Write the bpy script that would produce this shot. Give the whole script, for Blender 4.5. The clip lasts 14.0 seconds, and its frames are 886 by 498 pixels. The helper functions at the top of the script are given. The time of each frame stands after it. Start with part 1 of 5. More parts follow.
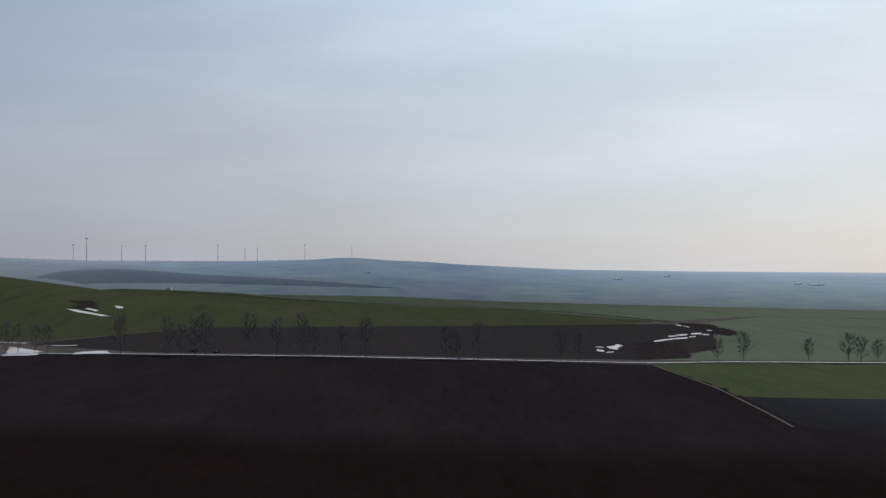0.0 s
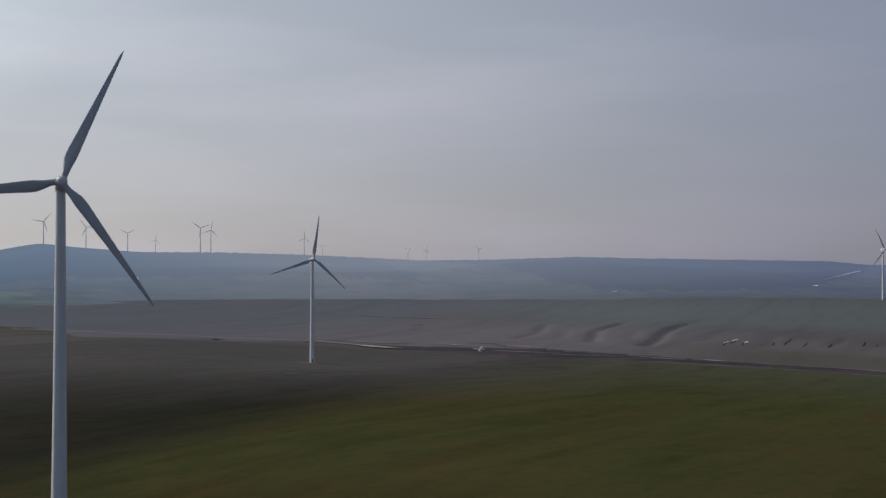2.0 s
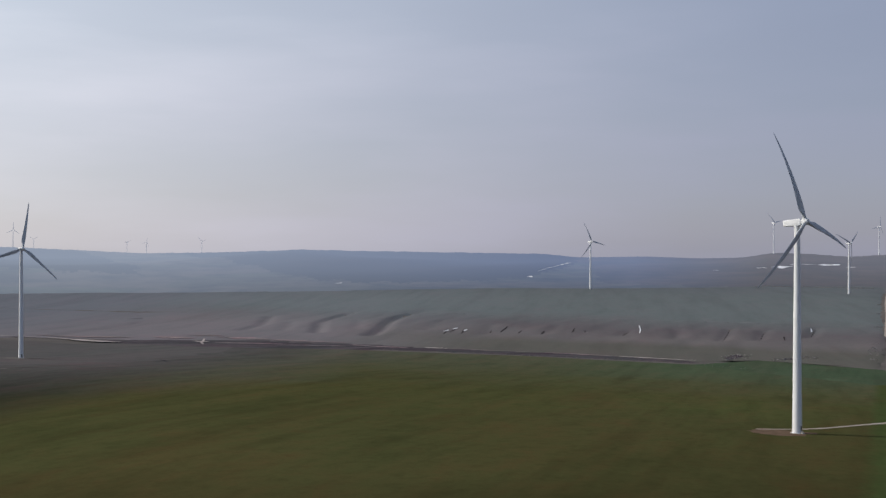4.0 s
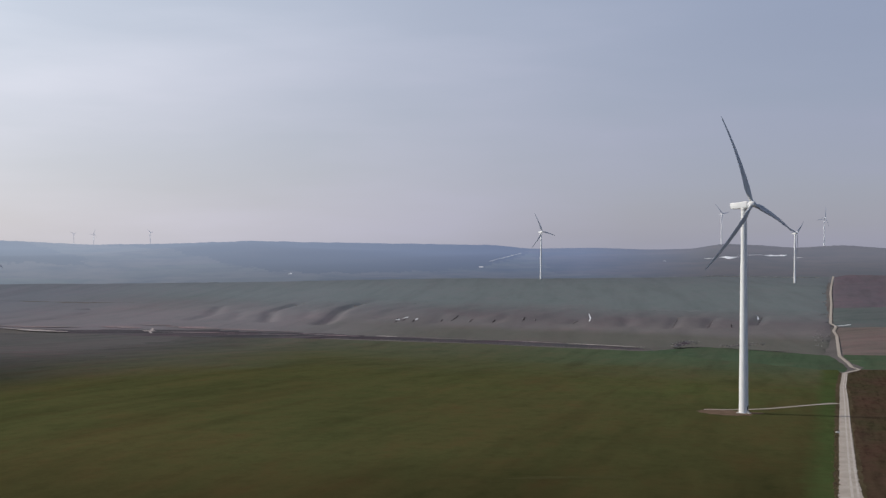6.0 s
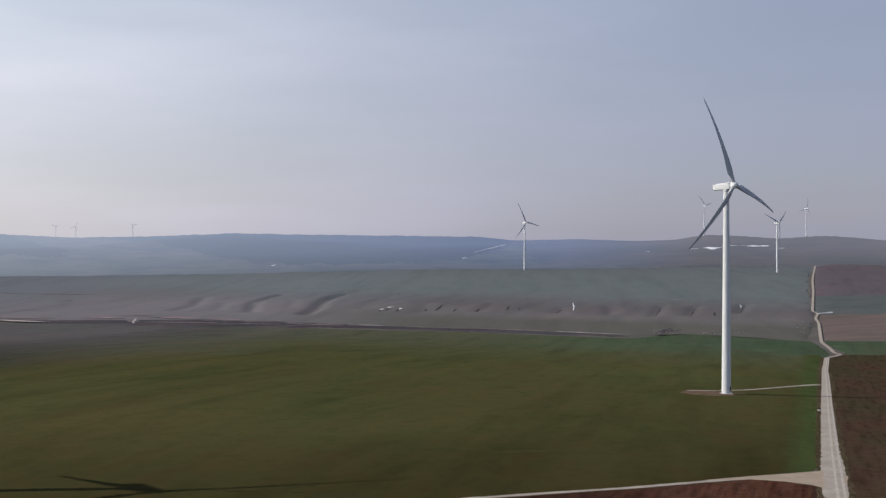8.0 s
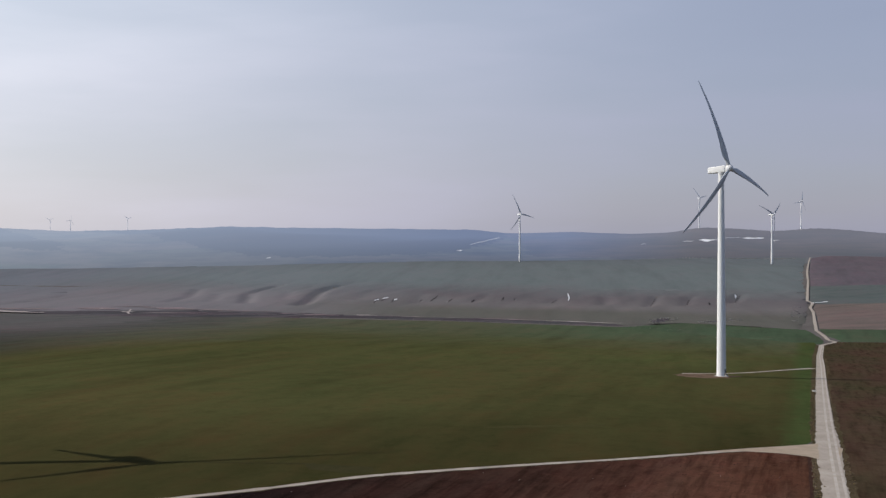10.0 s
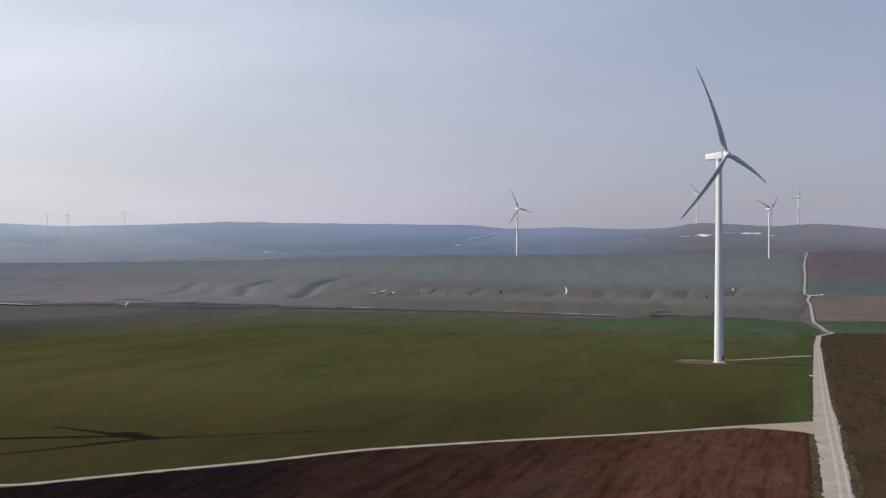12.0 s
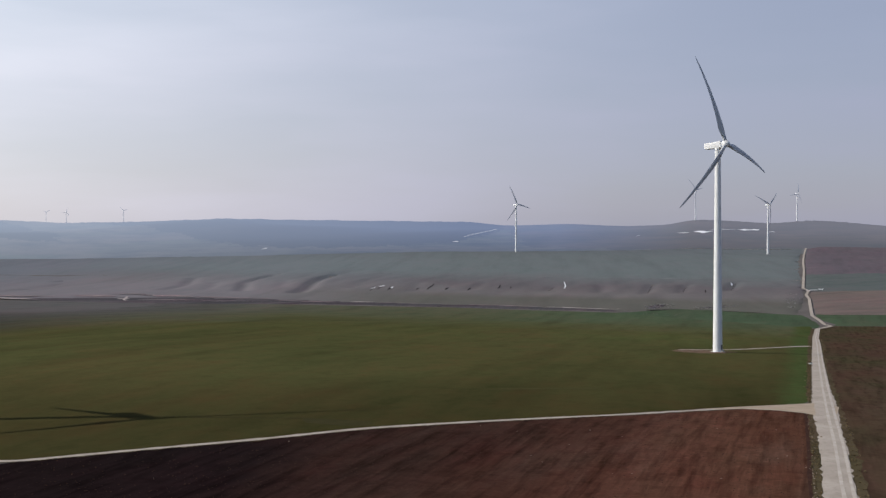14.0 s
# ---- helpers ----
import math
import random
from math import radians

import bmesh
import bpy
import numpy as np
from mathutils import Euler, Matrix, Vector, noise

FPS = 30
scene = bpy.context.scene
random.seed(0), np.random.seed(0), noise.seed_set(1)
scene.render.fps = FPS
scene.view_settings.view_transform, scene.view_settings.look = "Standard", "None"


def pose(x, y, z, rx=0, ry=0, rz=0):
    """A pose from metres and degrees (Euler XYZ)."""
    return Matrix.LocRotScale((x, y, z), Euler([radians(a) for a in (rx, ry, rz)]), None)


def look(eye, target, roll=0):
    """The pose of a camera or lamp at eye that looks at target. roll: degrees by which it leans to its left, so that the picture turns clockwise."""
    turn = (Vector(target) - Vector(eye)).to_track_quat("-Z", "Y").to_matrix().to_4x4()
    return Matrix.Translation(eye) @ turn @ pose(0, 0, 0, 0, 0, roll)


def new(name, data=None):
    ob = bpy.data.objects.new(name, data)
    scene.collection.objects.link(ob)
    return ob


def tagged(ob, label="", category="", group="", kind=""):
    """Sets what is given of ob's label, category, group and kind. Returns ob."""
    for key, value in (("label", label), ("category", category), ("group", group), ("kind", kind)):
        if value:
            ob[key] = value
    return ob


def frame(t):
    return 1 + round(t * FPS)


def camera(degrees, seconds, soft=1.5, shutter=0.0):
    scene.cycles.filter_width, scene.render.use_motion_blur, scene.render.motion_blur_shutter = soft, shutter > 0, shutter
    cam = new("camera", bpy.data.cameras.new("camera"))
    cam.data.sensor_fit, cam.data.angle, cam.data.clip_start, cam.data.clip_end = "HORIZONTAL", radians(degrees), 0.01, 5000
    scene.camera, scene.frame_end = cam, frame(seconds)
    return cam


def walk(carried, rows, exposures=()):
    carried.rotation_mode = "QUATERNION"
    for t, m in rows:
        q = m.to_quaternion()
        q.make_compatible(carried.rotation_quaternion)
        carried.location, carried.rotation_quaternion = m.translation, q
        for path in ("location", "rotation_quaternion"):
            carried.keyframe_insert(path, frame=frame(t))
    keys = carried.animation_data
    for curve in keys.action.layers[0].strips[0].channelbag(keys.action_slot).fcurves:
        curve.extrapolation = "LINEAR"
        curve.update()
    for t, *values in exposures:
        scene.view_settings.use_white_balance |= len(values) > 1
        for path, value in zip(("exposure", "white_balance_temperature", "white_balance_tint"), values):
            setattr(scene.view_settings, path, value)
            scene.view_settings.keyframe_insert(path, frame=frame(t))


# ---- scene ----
# x runs east, y north (the last view's heading), z up; turbine hubs stand 105 m over the ground.
cam = camera(41.86, 14.0, soft=1.4)
ROWS = [  # seconds, x, y, z, heading clockwise from +y, tilt, lean
    (0.0, -2.8, -0.6, 96.3, -124.32, 0.67, -0.14),
    (0.5, -2.3, -0.5, 95.7, -96.73, 0.70, -0.01),
    (1.0, -1.9, -0.4, 95.1, -68.73, 0.62, -0.00),
    (1.5, -1.5, -0.3, 94.3, -40.56, 0.49, -0.16),
    (1.8, -1.3, -0.3, 93.8, -22.90, 0.51, -0.14),
    (2.0, -1.2, -0.2, 93.4, -17.15, 0.52, -0.12),
    (2.5, -0.9, -0.1, 92.5, -9.39, 0.45, -0.09),
    (3.0, -0.6, -0.1, 91.4, -6.25, 0.39, -0.03),
    (3.5, -0.4, -0.0, 90.3, -4.64, 0.32, -0.07),
    (4.0, -0.2, 0.1, 89.1, -3.63, 0.24, -0.09),
    (6.5, 0.3, 0.3, 82.5, -0.93, -0.19, 0.03),
    (7.0, 0.4, 0.3, 81.1, -0.72, -0.26, 0.10),
    (7.5, 0.4, 0.4, 79.7, -0.52, -0.38, 0.01),
    (8.0, 0.4, 0.4, 78.2, -0.42, -0.45, 0.12),
    (10.5, 0.3, 0.4, 71.1, -0.14, -0.77, 0.18),
    (11.0, 0.2, 0.3, 69.7, -0.10, -0.81, 0.17),
    (11.5, 0.2, 0.3, 68.4, -0.07, -0.86, 0.17),
    (12.0, 0.1, 0.3, 67.2, -0.05, -0.88, 0.17),
    (12.5, 0.1, 0.2, 66.0, -0.04, -0.92, 0.15),
    (13.0, 0.1, 0.2, 64.8, -0.02, -0.93, 0.18),
    (13.5, 0.0, 0.1, 63.8, 0.00, -0.96, 0.16),
    (14.0, 0.0, -0.0, 62.8, 0.01, -0.98, 0.17),
]
EXPOSURES = [(0.0, -0.88), (0.5, -1.27), (1.0, -1.52), (1.5, -1.43), (2.0, -0.77), (2.5, -0.56), (3.0, -0.39), (4.0, -0.22), (6.5, -0.14), (8.0, -0.11), (10.5, -0.03), (14.0, 0.0)]
walk(cam, [(t, pose(x, y, z, 90 + tilt, lean, -head)) for t, x, y, z, head, tilt, lean in ROWS], EXPOSURES)

# ---- world and sun ----
SUN_AZ, SUN_EL = radians(-86), radians(36)
world = bpy.data.worlds.new("sky")
scene.world = world
world.use_nodes = True
wn, wl = world.node_tree.nodes, world.node_tree.links
wn.clear()
sky = wn.new("ShaderNodeTexSky")
sky.sky_type, sky.sun_disc = "NISHITA", False
sky.sun_elevation, sky.sun_rotation = SUN_EL, SUN_AZ
sky.air_density, sky.dust_density, sky.ozone_density, sky.altitude = 1.0, 1.0, 1.5, 100
coord = wn.new("ShaderNodeTexCoord")
stretch = wn.new("ShaderNodeMapping")
stretch.inputs["Scale"].default_value = (1.6, 1.6, 9.0)
stretch.inputs["Rotation"].default_value = (0.05, 0.04, 0.3)
wisps = wn.new("ShaderNodeTexNoise")
wisps.inputs["Scale"].default_value, wisps.inputs["Detail"].default_value = 1.7, 6
wisps.inputs["Roughness"].default_value = 0.5
ramp = wn.new("ShaderNodeMapRange")
ramp.inputs["From Min"].default_value, ramp.inputs["From Max"].default_value = 0.42, 0.72
ramp.inputs["To Min"].default_value, ramp.inputs["To Max"].default_value = 0.73, 0.9
# thin high cloud: brighter and whiter towards the sun, bluer away from it (in the sky's own units)
TO_SUN = Vector((math.sin(SUN_AZ) * math.cos(SUN_EL), math.cos(SUN_AZ) * math.cos(SUN_EL), math.sin(SUN_EL)))
facing = wn.new("ShaderNodeVectorMath")
facing.operation = "DOT_PRODUCT"
facing.inputs[1].default_value = TO_SUN
place = wn.new("ShaderNodeMapRange")
place.inputs["From Min"].default_value, place.inputs["From Max"].default_value = -0.3, 1.0
glare = wn.new("ShaderNodeValToRGB")
GLARE = [(0.0, (3.6, 3.8, 5.15)), (0.23, (4.05, 4.3, 5.65)), (0.446, (6.6, 6.7, 7.8)), (0.69, (10.1, 10.2, 10.8)), (0.80, (12.7, 13.4, 14.2)), (0.92, (16.8, 17.9, 18.7))]
glare.color_ramp.interpolation = "B_SPLINE"
while len(glare.color_ramp.elements) < len(GLARE):
    glare.color_ramp.elements.new(0.5)
for stop, (at, c) in zip(glare.color_ramp.elements, GLARE):
    stop.position, stop.color = at, (c[0] / 20, c[1] / 20, c[2] / 20, 1)
cloud = wn.new("ShaderNodeVectorMath")
cloud.operation = "SCALE"
veil = wn.new("ShaderNodeMix")
veil.data_type = "RGBA"
back = wn.new("ShaderNodeBackground")
back.inputs["Strength"].default_value = 0.1
wout = wn.new("ShaderNodeOutputWorld")
wl.new(coord.outputs["Generated"], stretch.inputs["Vector"])
wl.new(coord.outputs["Generated"], facing.inputs[0])
wl.new(facing.outputs["Value"], place.inputs["Value"])
wl.new(place.outputs["Result"], glare.inputs["Fac"])
wl.new(glare.outputs["Color"], cloud.inputs[0])
wl.new(stretch.outputs["Vector"], wisps.inputs["Vector"])
wl.new(wisps.outputs["Fac"], ramp.inputs["Value"])
# brighter and duller strands of the veil
strands = wn.new("ShaderNodeMapRange")
strands.inputs["From Min"].default_value, strands.inputs["From Max"].default_value = 0.32, 0.7
strands.inputs["To Min"].default_value, strands.inputs["To Max"].default_value = 19.35, 20.85
wl.new(wisps.outputs["Fac"], strands.inputs["Value"])
wl.new(strands.outputs["Result"], cloud.inputs["Scale"])
# the veil thins out overhead
up = wn.new("ShaderNodeSeparateXYZ")
thin = wn.new("ShaderNodeMapRange")
thin.interpolation_type = "SMOOTHSTEP"
thin.inputs["From Min"].default_value, thin.inputs["From Max"].default_value = 0.16, 0.6
thin.inputs["To Min"].default_value, thin.inputs["To Max"].default_value = 1.0, 0.04
share = wn.new("ShaderNodeMath")
share.operation = "MULTIPLY"
wl.new(coord.outputs["Generated"], up.inputs["Vector"])
wl.new(up.outputs["Z"], thin.inputs["Value"])
wl.new(ramp.outputs["Result"], share.inputs[0])
wl.new(thin.outputs["Result"], share.inputs[1])
wl.new(share.outputs["Value"], veil.inputs["Factor"])
wl.new(sky.outputs["Color"], veil.inputs["A"])
# warmer low down, bluer above
low_air = wn.new("ShaderNodeMapRange")
low_air.inputs["From Min"].default_value, low_air.inputs["From Max"].default_value = 0.02, 0.26
wl.new(up.outputs["Z"], low_air.inputs["Value"])
tint = wn.new("ShaderNodeMix")
tint.data_type = "RGBA"
tint.inputs["A"].default_value, tint.inputs["B"].default_value = (0.995, 0.955, 0.945, 1), (0.94, 1.0, 1.04, 1)
wl.new(low_air.outputs["Result"], tint.inputs["Factor"])
tinted = wn.new("ShaderNodeVectorMath")
tinted.operation = "MULTIPLY"
wl.new(cloud.outputs["Vector"], tinted.inputs[0])
wl.new(tint.outputs["Result"], tinted.inputs[1])
# bluer towards the south
south = wn.new("ShaderNodeMapRange")
south.inputs["From Min"].default_value, south.inputs["From Max"].default_value = -0.85, -0.2
wl.new(up.outputs["Y"], south.inputs["Value"])
cool = wn.new("ShaderNodeMix")
cool.data_type = "RGBA"
cool.inputs["A"].default_value, cool.inputs["B"].default_value = (0.925, 1.02, 1.11, 1), (1, 1, 1, 1)
wl.new(south.outputs["Result"], cool.inputs["Factor"])
cooled = wn.new("ShaderNodeVectorMath")
cooled.operation = "MULTIPLY"
wl.new(tinted.outputs["Vector"], cooled.inputs[0])
wl.new(cool.outputs["Result"], cooled.inputs[1])
wl.new(cooled.outputs["Vector"], veil.inputs["B"])
wl.new(veil.outputs["Result"], back.inputs["Color"])
wl.new(back.outputs["Background"], wout.inputs["Surface"])

sun_data = bpy.data.lights.new("sun", "SUN")
sun_data.energy, sun_data.angle, sun_data.color = 4.0, radians(0.55), (1.0, 0.93, 0.82)
sun = new("sun", sun_data)
sun.matrix_world = look(TO_SUN * 900, (0, 0, 0))


# ---- materials ----
def nodes_of(name, rough=0.9):
    m = bpy.data.materials.new(name)
    m.use_nodes = True
    n, l = m.node_tree.nodes, m.node_tree.links
    b = n["Principled BSDF"]
    b.inputs["Roughness"].default_value = rough
    b.inputs["Specular IOR Level"].default_value = 0.15
    return m, n, l, b


def noise_node(n, l, where, scale, detail=4, rough=0.55, stretch=None):
    t = n.new("ShaderNodeTexNoise")
    t.inputs["Scale"].default_value, t.inputs["Detail"].default_value, t.inputs["Roughness"].default_value = scale, detail, rough
    if stretch:
        k = n.new("ShaderNodeMapping")
        k.vector_type = "TEXTURE"
        k.inputs["Rotation"].default_value, k.inputs["Scale"].default_value = (0, 0, stretch[0]), stretch[1]
        l.new(where, k.inputs["Vector"])
        where = k.outputs["Vector"]
    l.new(where, t.inputs["Vector"])
    return t.outputs["Fac"]


def mixed(n, l, factor, a, b, low=0.35, high=0.65):
    r = n.new("ShaderNodeMapRange")
    r.inputs["From Min"].default_value, r.inputs["From Max"].default_value = low, high
    l.new(factor, r.inputs["Value"])
    x = n.new("ShaderNodeMix")
    x.data_type = "RGBA"
    l.new(r.outputs["Result"], x.inputs["Factor"])
    for side, c in (("A", a), ("B", b)):
        if isinstance(c, tuple):
            x.inputs[side].default_value = (*c, 1)
        else:
            l.new(c, x.inputs[side])
    return x.outputs["Result"]


def bumped(n, l, b, height, strength, distance):
    k = n.new("ShaderNodeBump")
    k.inputs["Strength"].default_value, k.inputs["Distance"].default_value = strength, distance
    l.new(height, k.inputs["Height"])
    l.new(k.outputs["Normal"], b.inputs["Normal"])


def field_material(name, main, second, third, rows_at, row=0.12, broad=0.006, relief=0.5, contrast=1.0, beyond=(), blotch=0.0):
    """Farmland: broad soil patches, drill rows along a heading, and grain; beyond each line (normal, offset, half
    width) it passes into another soil or crop, or into a tone mixed paler, darker or bluer to imitate haze.
    """
    m, n, l, b = nodes_of(name, 1.0)
    b.inputs["Specular IOR Level"].default_value = 0.0
    w = n.new("ShaderNodeTexCoord").outputs["Object"]
    turn = -radians(rows_at)
    patch = noise_node(n, l, w, broad, 5, 0.6, (turn, (1.0, 3.0, 1.0)))
    rows = noise_node(n, l, w, row, 3, 0.6, (turn, (1.0, 12.0, 1.0)))
    streak = noise_node(n, l, w, row * 0.18, 4, 0.6, (turn, (1.0, 6.0, 1.0)))
    grain = noise_node(n, l, w, 0.7, 4, 0.7)
    c = mixed(n, l, patch, main, second, 0.38, 0.62)
    c = mixed(n, l, streak, c, third, 0.5, 0.85)
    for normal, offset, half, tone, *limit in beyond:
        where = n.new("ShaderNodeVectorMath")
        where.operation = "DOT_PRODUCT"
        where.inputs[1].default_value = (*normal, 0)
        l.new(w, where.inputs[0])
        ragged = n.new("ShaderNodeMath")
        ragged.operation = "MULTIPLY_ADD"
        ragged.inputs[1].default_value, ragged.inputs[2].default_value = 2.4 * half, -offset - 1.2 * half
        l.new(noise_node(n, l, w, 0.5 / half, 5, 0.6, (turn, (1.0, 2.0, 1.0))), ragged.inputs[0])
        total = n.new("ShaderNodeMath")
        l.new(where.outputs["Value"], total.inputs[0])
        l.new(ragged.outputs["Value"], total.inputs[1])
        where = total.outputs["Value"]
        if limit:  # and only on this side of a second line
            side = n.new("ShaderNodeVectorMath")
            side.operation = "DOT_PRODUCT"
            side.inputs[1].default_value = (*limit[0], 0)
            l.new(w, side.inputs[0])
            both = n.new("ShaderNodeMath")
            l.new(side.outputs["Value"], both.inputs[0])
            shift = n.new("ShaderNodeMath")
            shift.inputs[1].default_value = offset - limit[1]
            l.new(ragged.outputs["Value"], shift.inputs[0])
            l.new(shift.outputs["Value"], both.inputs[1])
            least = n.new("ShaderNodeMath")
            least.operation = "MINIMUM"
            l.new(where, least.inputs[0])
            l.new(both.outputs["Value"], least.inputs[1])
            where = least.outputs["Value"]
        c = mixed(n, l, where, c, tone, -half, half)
    if blotch:  # thin and thick growth: brownish and lush blots of two sizes, drawn out along the rows
        for size, drawn in ((0.011, 2.2), (0.036, 3.0), (0.1, 2.0)):
            blot = noise_node(n, l, w, size, 5, 0.68, (turn, (1.0, drawn, 1.0)))
            for tone, low, high in (((1 + 0.2 * blotch, 1 - 0.06 * blotch, 1.0), 0.5, 0.7), ((1 - 0.3 * blotch, 1 - 0.24 * blotch, 1 - 0.26 * blotch), 0.48, 0.28)):
                k = n.new("ShaderNodeVectorMath")
                k.operation = "MULTIPLY"
                l.new(c, k.inputs[0])
                l.new(mixed(n, l, blot, (1.0, 1.0, 1.0), tone, low, high), k.inputs[1])
                c = k.outputs["Vector"]
    fine = noise_node(n, l, w, 0.16, 6, 0.75)
    for f, low, high, gain in ((rows, 0.46, 0.74, -0.42), (grain, 0.5, 0.85, 0.34), (fine, 0.48, 0.8, -0.42)):
        r = n.new("ShaderNodeMapRange")
        r.inputs["From Min"].default_value, r.inputs["From Max"].default_value = low, high
        r.inputs["To Min"].default_value, r.inputs["To Max"].default_value = 1.0, 1.0 + gain * contrast
        l.new(f, r.inputs["Value"])
        k = n.new("ShaderNodeVectorMath")
        k.operation = "SCALE"
        l.new(c, k.inputs[0])
        l.new(r.outputs["Result"], k.inputs["Scale"])
        c = k.outputs["Vector"]
    l.new(c, b.inputs["Base Color"])
    bumped(n, l, b, rows, relief, 0.35)
    return m


def plain_material(name, a, b2, scale, rough=0.8, relief=0.2, distance=0.05, metal=0.0, second=None):
    m, n, l, b = nodes_of(name, rough)
    w = n.new("ShaderNodeTexCoord").outputs["Object"]
    f = noise_node(n, l, w, scale, 5, 0.6)
    g = noise_node(n, l, w, scale * 9, 3, 0.6)
    c = mixed(n, l, f, a, b2)
    c = mixed(n, l, g, c, second or tuple(0.8 * v for v in a), 0.5, 0.9)
    l.new(c, b.inputs["Base Color"])
    b.inputs["Metallic"].default_value = metal
    if rough >= 0.9:
        b.inputs["Specular IOR Level"].default_value = 0.0
    if relief:
        bumped(n, l, b, g, relief, distance)
    return m


# fields further off are mixed paler and bluer, haze put into their colour
M_GROUND = field_material("dry_grassland", (0.13, 0.116, 0.114), (0.118, 0.11, 0.104), (0.142, 0.126, 0.122), 30, 0.03, 0.004, 0.3, 0.7)
STUBBLE, FALLOW = (0.031, 0.0315, 0.0235), (0.1, 0.098, 0.097)
# darker near, paler and greyer north and west: partly crop, partly painted haze
M_WHEAT = field_material("winter_wheat", (0.0646, 0.076, 0.0285), (0.0712, 0.0693, 0.0304), (0.0693, 0.0617, 0.0323), 14, 0.05, 0.013, 0.15, 0.5,
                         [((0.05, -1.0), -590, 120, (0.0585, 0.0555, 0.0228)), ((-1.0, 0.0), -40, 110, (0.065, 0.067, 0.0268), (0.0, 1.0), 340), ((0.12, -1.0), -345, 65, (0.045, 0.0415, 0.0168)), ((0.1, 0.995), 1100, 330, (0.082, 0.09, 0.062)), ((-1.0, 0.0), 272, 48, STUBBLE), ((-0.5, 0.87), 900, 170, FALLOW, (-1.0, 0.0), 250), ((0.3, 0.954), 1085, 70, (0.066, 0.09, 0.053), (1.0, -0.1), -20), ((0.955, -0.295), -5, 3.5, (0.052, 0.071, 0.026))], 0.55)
M_STUBBLE = field_material("dark_stubble", STUBBLE, (0.036, 0.035, 0.0255), (0.037, 0.034, 0.025), 20, 0.08, 0.008, 0.15, 0.45, [((-0.5, 0.87), 900, 170, FALLOW)], 0.3)
M_PLOUGH = field_material("ploughed_red_soil", (0.0803, 0.0358, 0.0237), (0.099, 0.049, 0.033), (0.11, 0.066, 0.0495), 18, 0.5, 0.03, 0.8, 1.25, [((-0.95, 0.3), 58, 50, (0.0135, 0.009, 0.0095))], 0.45)
M_EAST = field_material("dull_brown_ploughland", (0.067, 0.04, 0.029), (0.052, 0.046, 0.026), (0.076, 0.05, 0.038), 17, 0.35, 0.03, 0.6, 1.0, (), 0.35)
M_BLACK = field_material("ploughed_black_soil", (0.02319, 0.02071, 0.02409), (0.02771, 0.02485, 0.02656), (0.03167, 0.0284, 0.02965), 55, 0.2, 0.008, 0.2, 0.4, [((0.925, 0.383), -600, 50, (0.0155, 0.012, 0.0118))], 0.3)
M_HAZEL = field_material("dark_brown_soil", (0.0405, 0.0387, 0.0405), (0.044, 0.0414, 0.0422), (0.0475, 0.044, 0.044), 55, 0.1, 0.008, 0.2, 0.3)
# the bluish tone at its west-north-west end is haze painted into the soil
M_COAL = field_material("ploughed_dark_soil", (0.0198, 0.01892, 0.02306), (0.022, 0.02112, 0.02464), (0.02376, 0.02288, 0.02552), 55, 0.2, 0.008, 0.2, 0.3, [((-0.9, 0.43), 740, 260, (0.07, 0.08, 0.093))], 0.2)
M_GREEN = field_material("green_crop", (0.1012, 0.123, 0.0943), (0.1104, 0.1288, 0.0989), (0.1196, 0.1311, 0.1035), 50, 0.06, 0.006, 0.2, 0.5)
M_HILLSIDE = field_material("hillside_crop", (0.0641, 0.0781, 0.0422), (0.0719, 0.0812, 0.0469), (0.0781, 0.0812, 0.05), 50, 0.06, 0.006, 0.2, 0.5)
M_LIGHT = field_material("light_green_crop", (0.0813, 0.1039, 0.0542), (0.0903, 0.1084, 0.0596), (0.0975, 0.1084, 0.065), 50, 0.06, 0.006, 0.2, 0.5)
M_RISE = field_material("pale_winter_crop", (0.12, 0.14, 0.1), (0.128, 0.143, 0.106), (0.132, 0.143, 0.108), 60, 0.05, 0.006, 0.15, 0.4)
M_BRIGHT = field_material("young_green_crop", (0.056, 0.086, 0.052), (0.062, 0.088, 0.055), (0.076, 0.08, 0.056), 17, 0.09, 0.01, 0.2, 0.5, (), 0.45)
# dark soil whose blue cast is haze mixed into its colour
M_DUSK = field_material("haze_blue_soil", (0.0677, 0.07753, 0.08736), (0.07316, 0.0819, 0.09173), (0.07644, 0.08408, 0.09173), 55, 0.1, 0.006, 0.2, 0.4)
# its paler northern tone stands in for sunlit haze over the crop
M_MIST = field_material("pale_green_crop", (0.09, 0.118, 0.08), (0.1, 0.12, 0.085), (0.107, 0.12, 0.088), 50, 0.04, 0.005, 0.15, 0.4, [((-0.3, 0.95), -300, 260, (0.155, 0.194, 0.142))], 0.3)
# its paler, bluer tones to the west and on the crest are painted haze
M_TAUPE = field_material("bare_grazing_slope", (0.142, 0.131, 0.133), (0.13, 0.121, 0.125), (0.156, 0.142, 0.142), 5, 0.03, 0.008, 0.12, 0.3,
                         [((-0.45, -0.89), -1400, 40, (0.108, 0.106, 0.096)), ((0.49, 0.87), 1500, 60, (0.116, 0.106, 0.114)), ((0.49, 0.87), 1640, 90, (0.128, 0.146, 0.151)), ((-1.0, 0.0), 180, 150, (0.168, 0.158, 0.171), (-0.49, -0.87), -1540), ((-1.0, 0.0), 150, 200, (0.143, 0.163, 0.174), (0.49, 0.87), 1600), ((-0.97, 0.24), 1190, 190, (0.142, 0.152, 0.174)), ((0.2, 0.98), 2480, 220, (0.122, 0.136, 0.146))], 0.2)
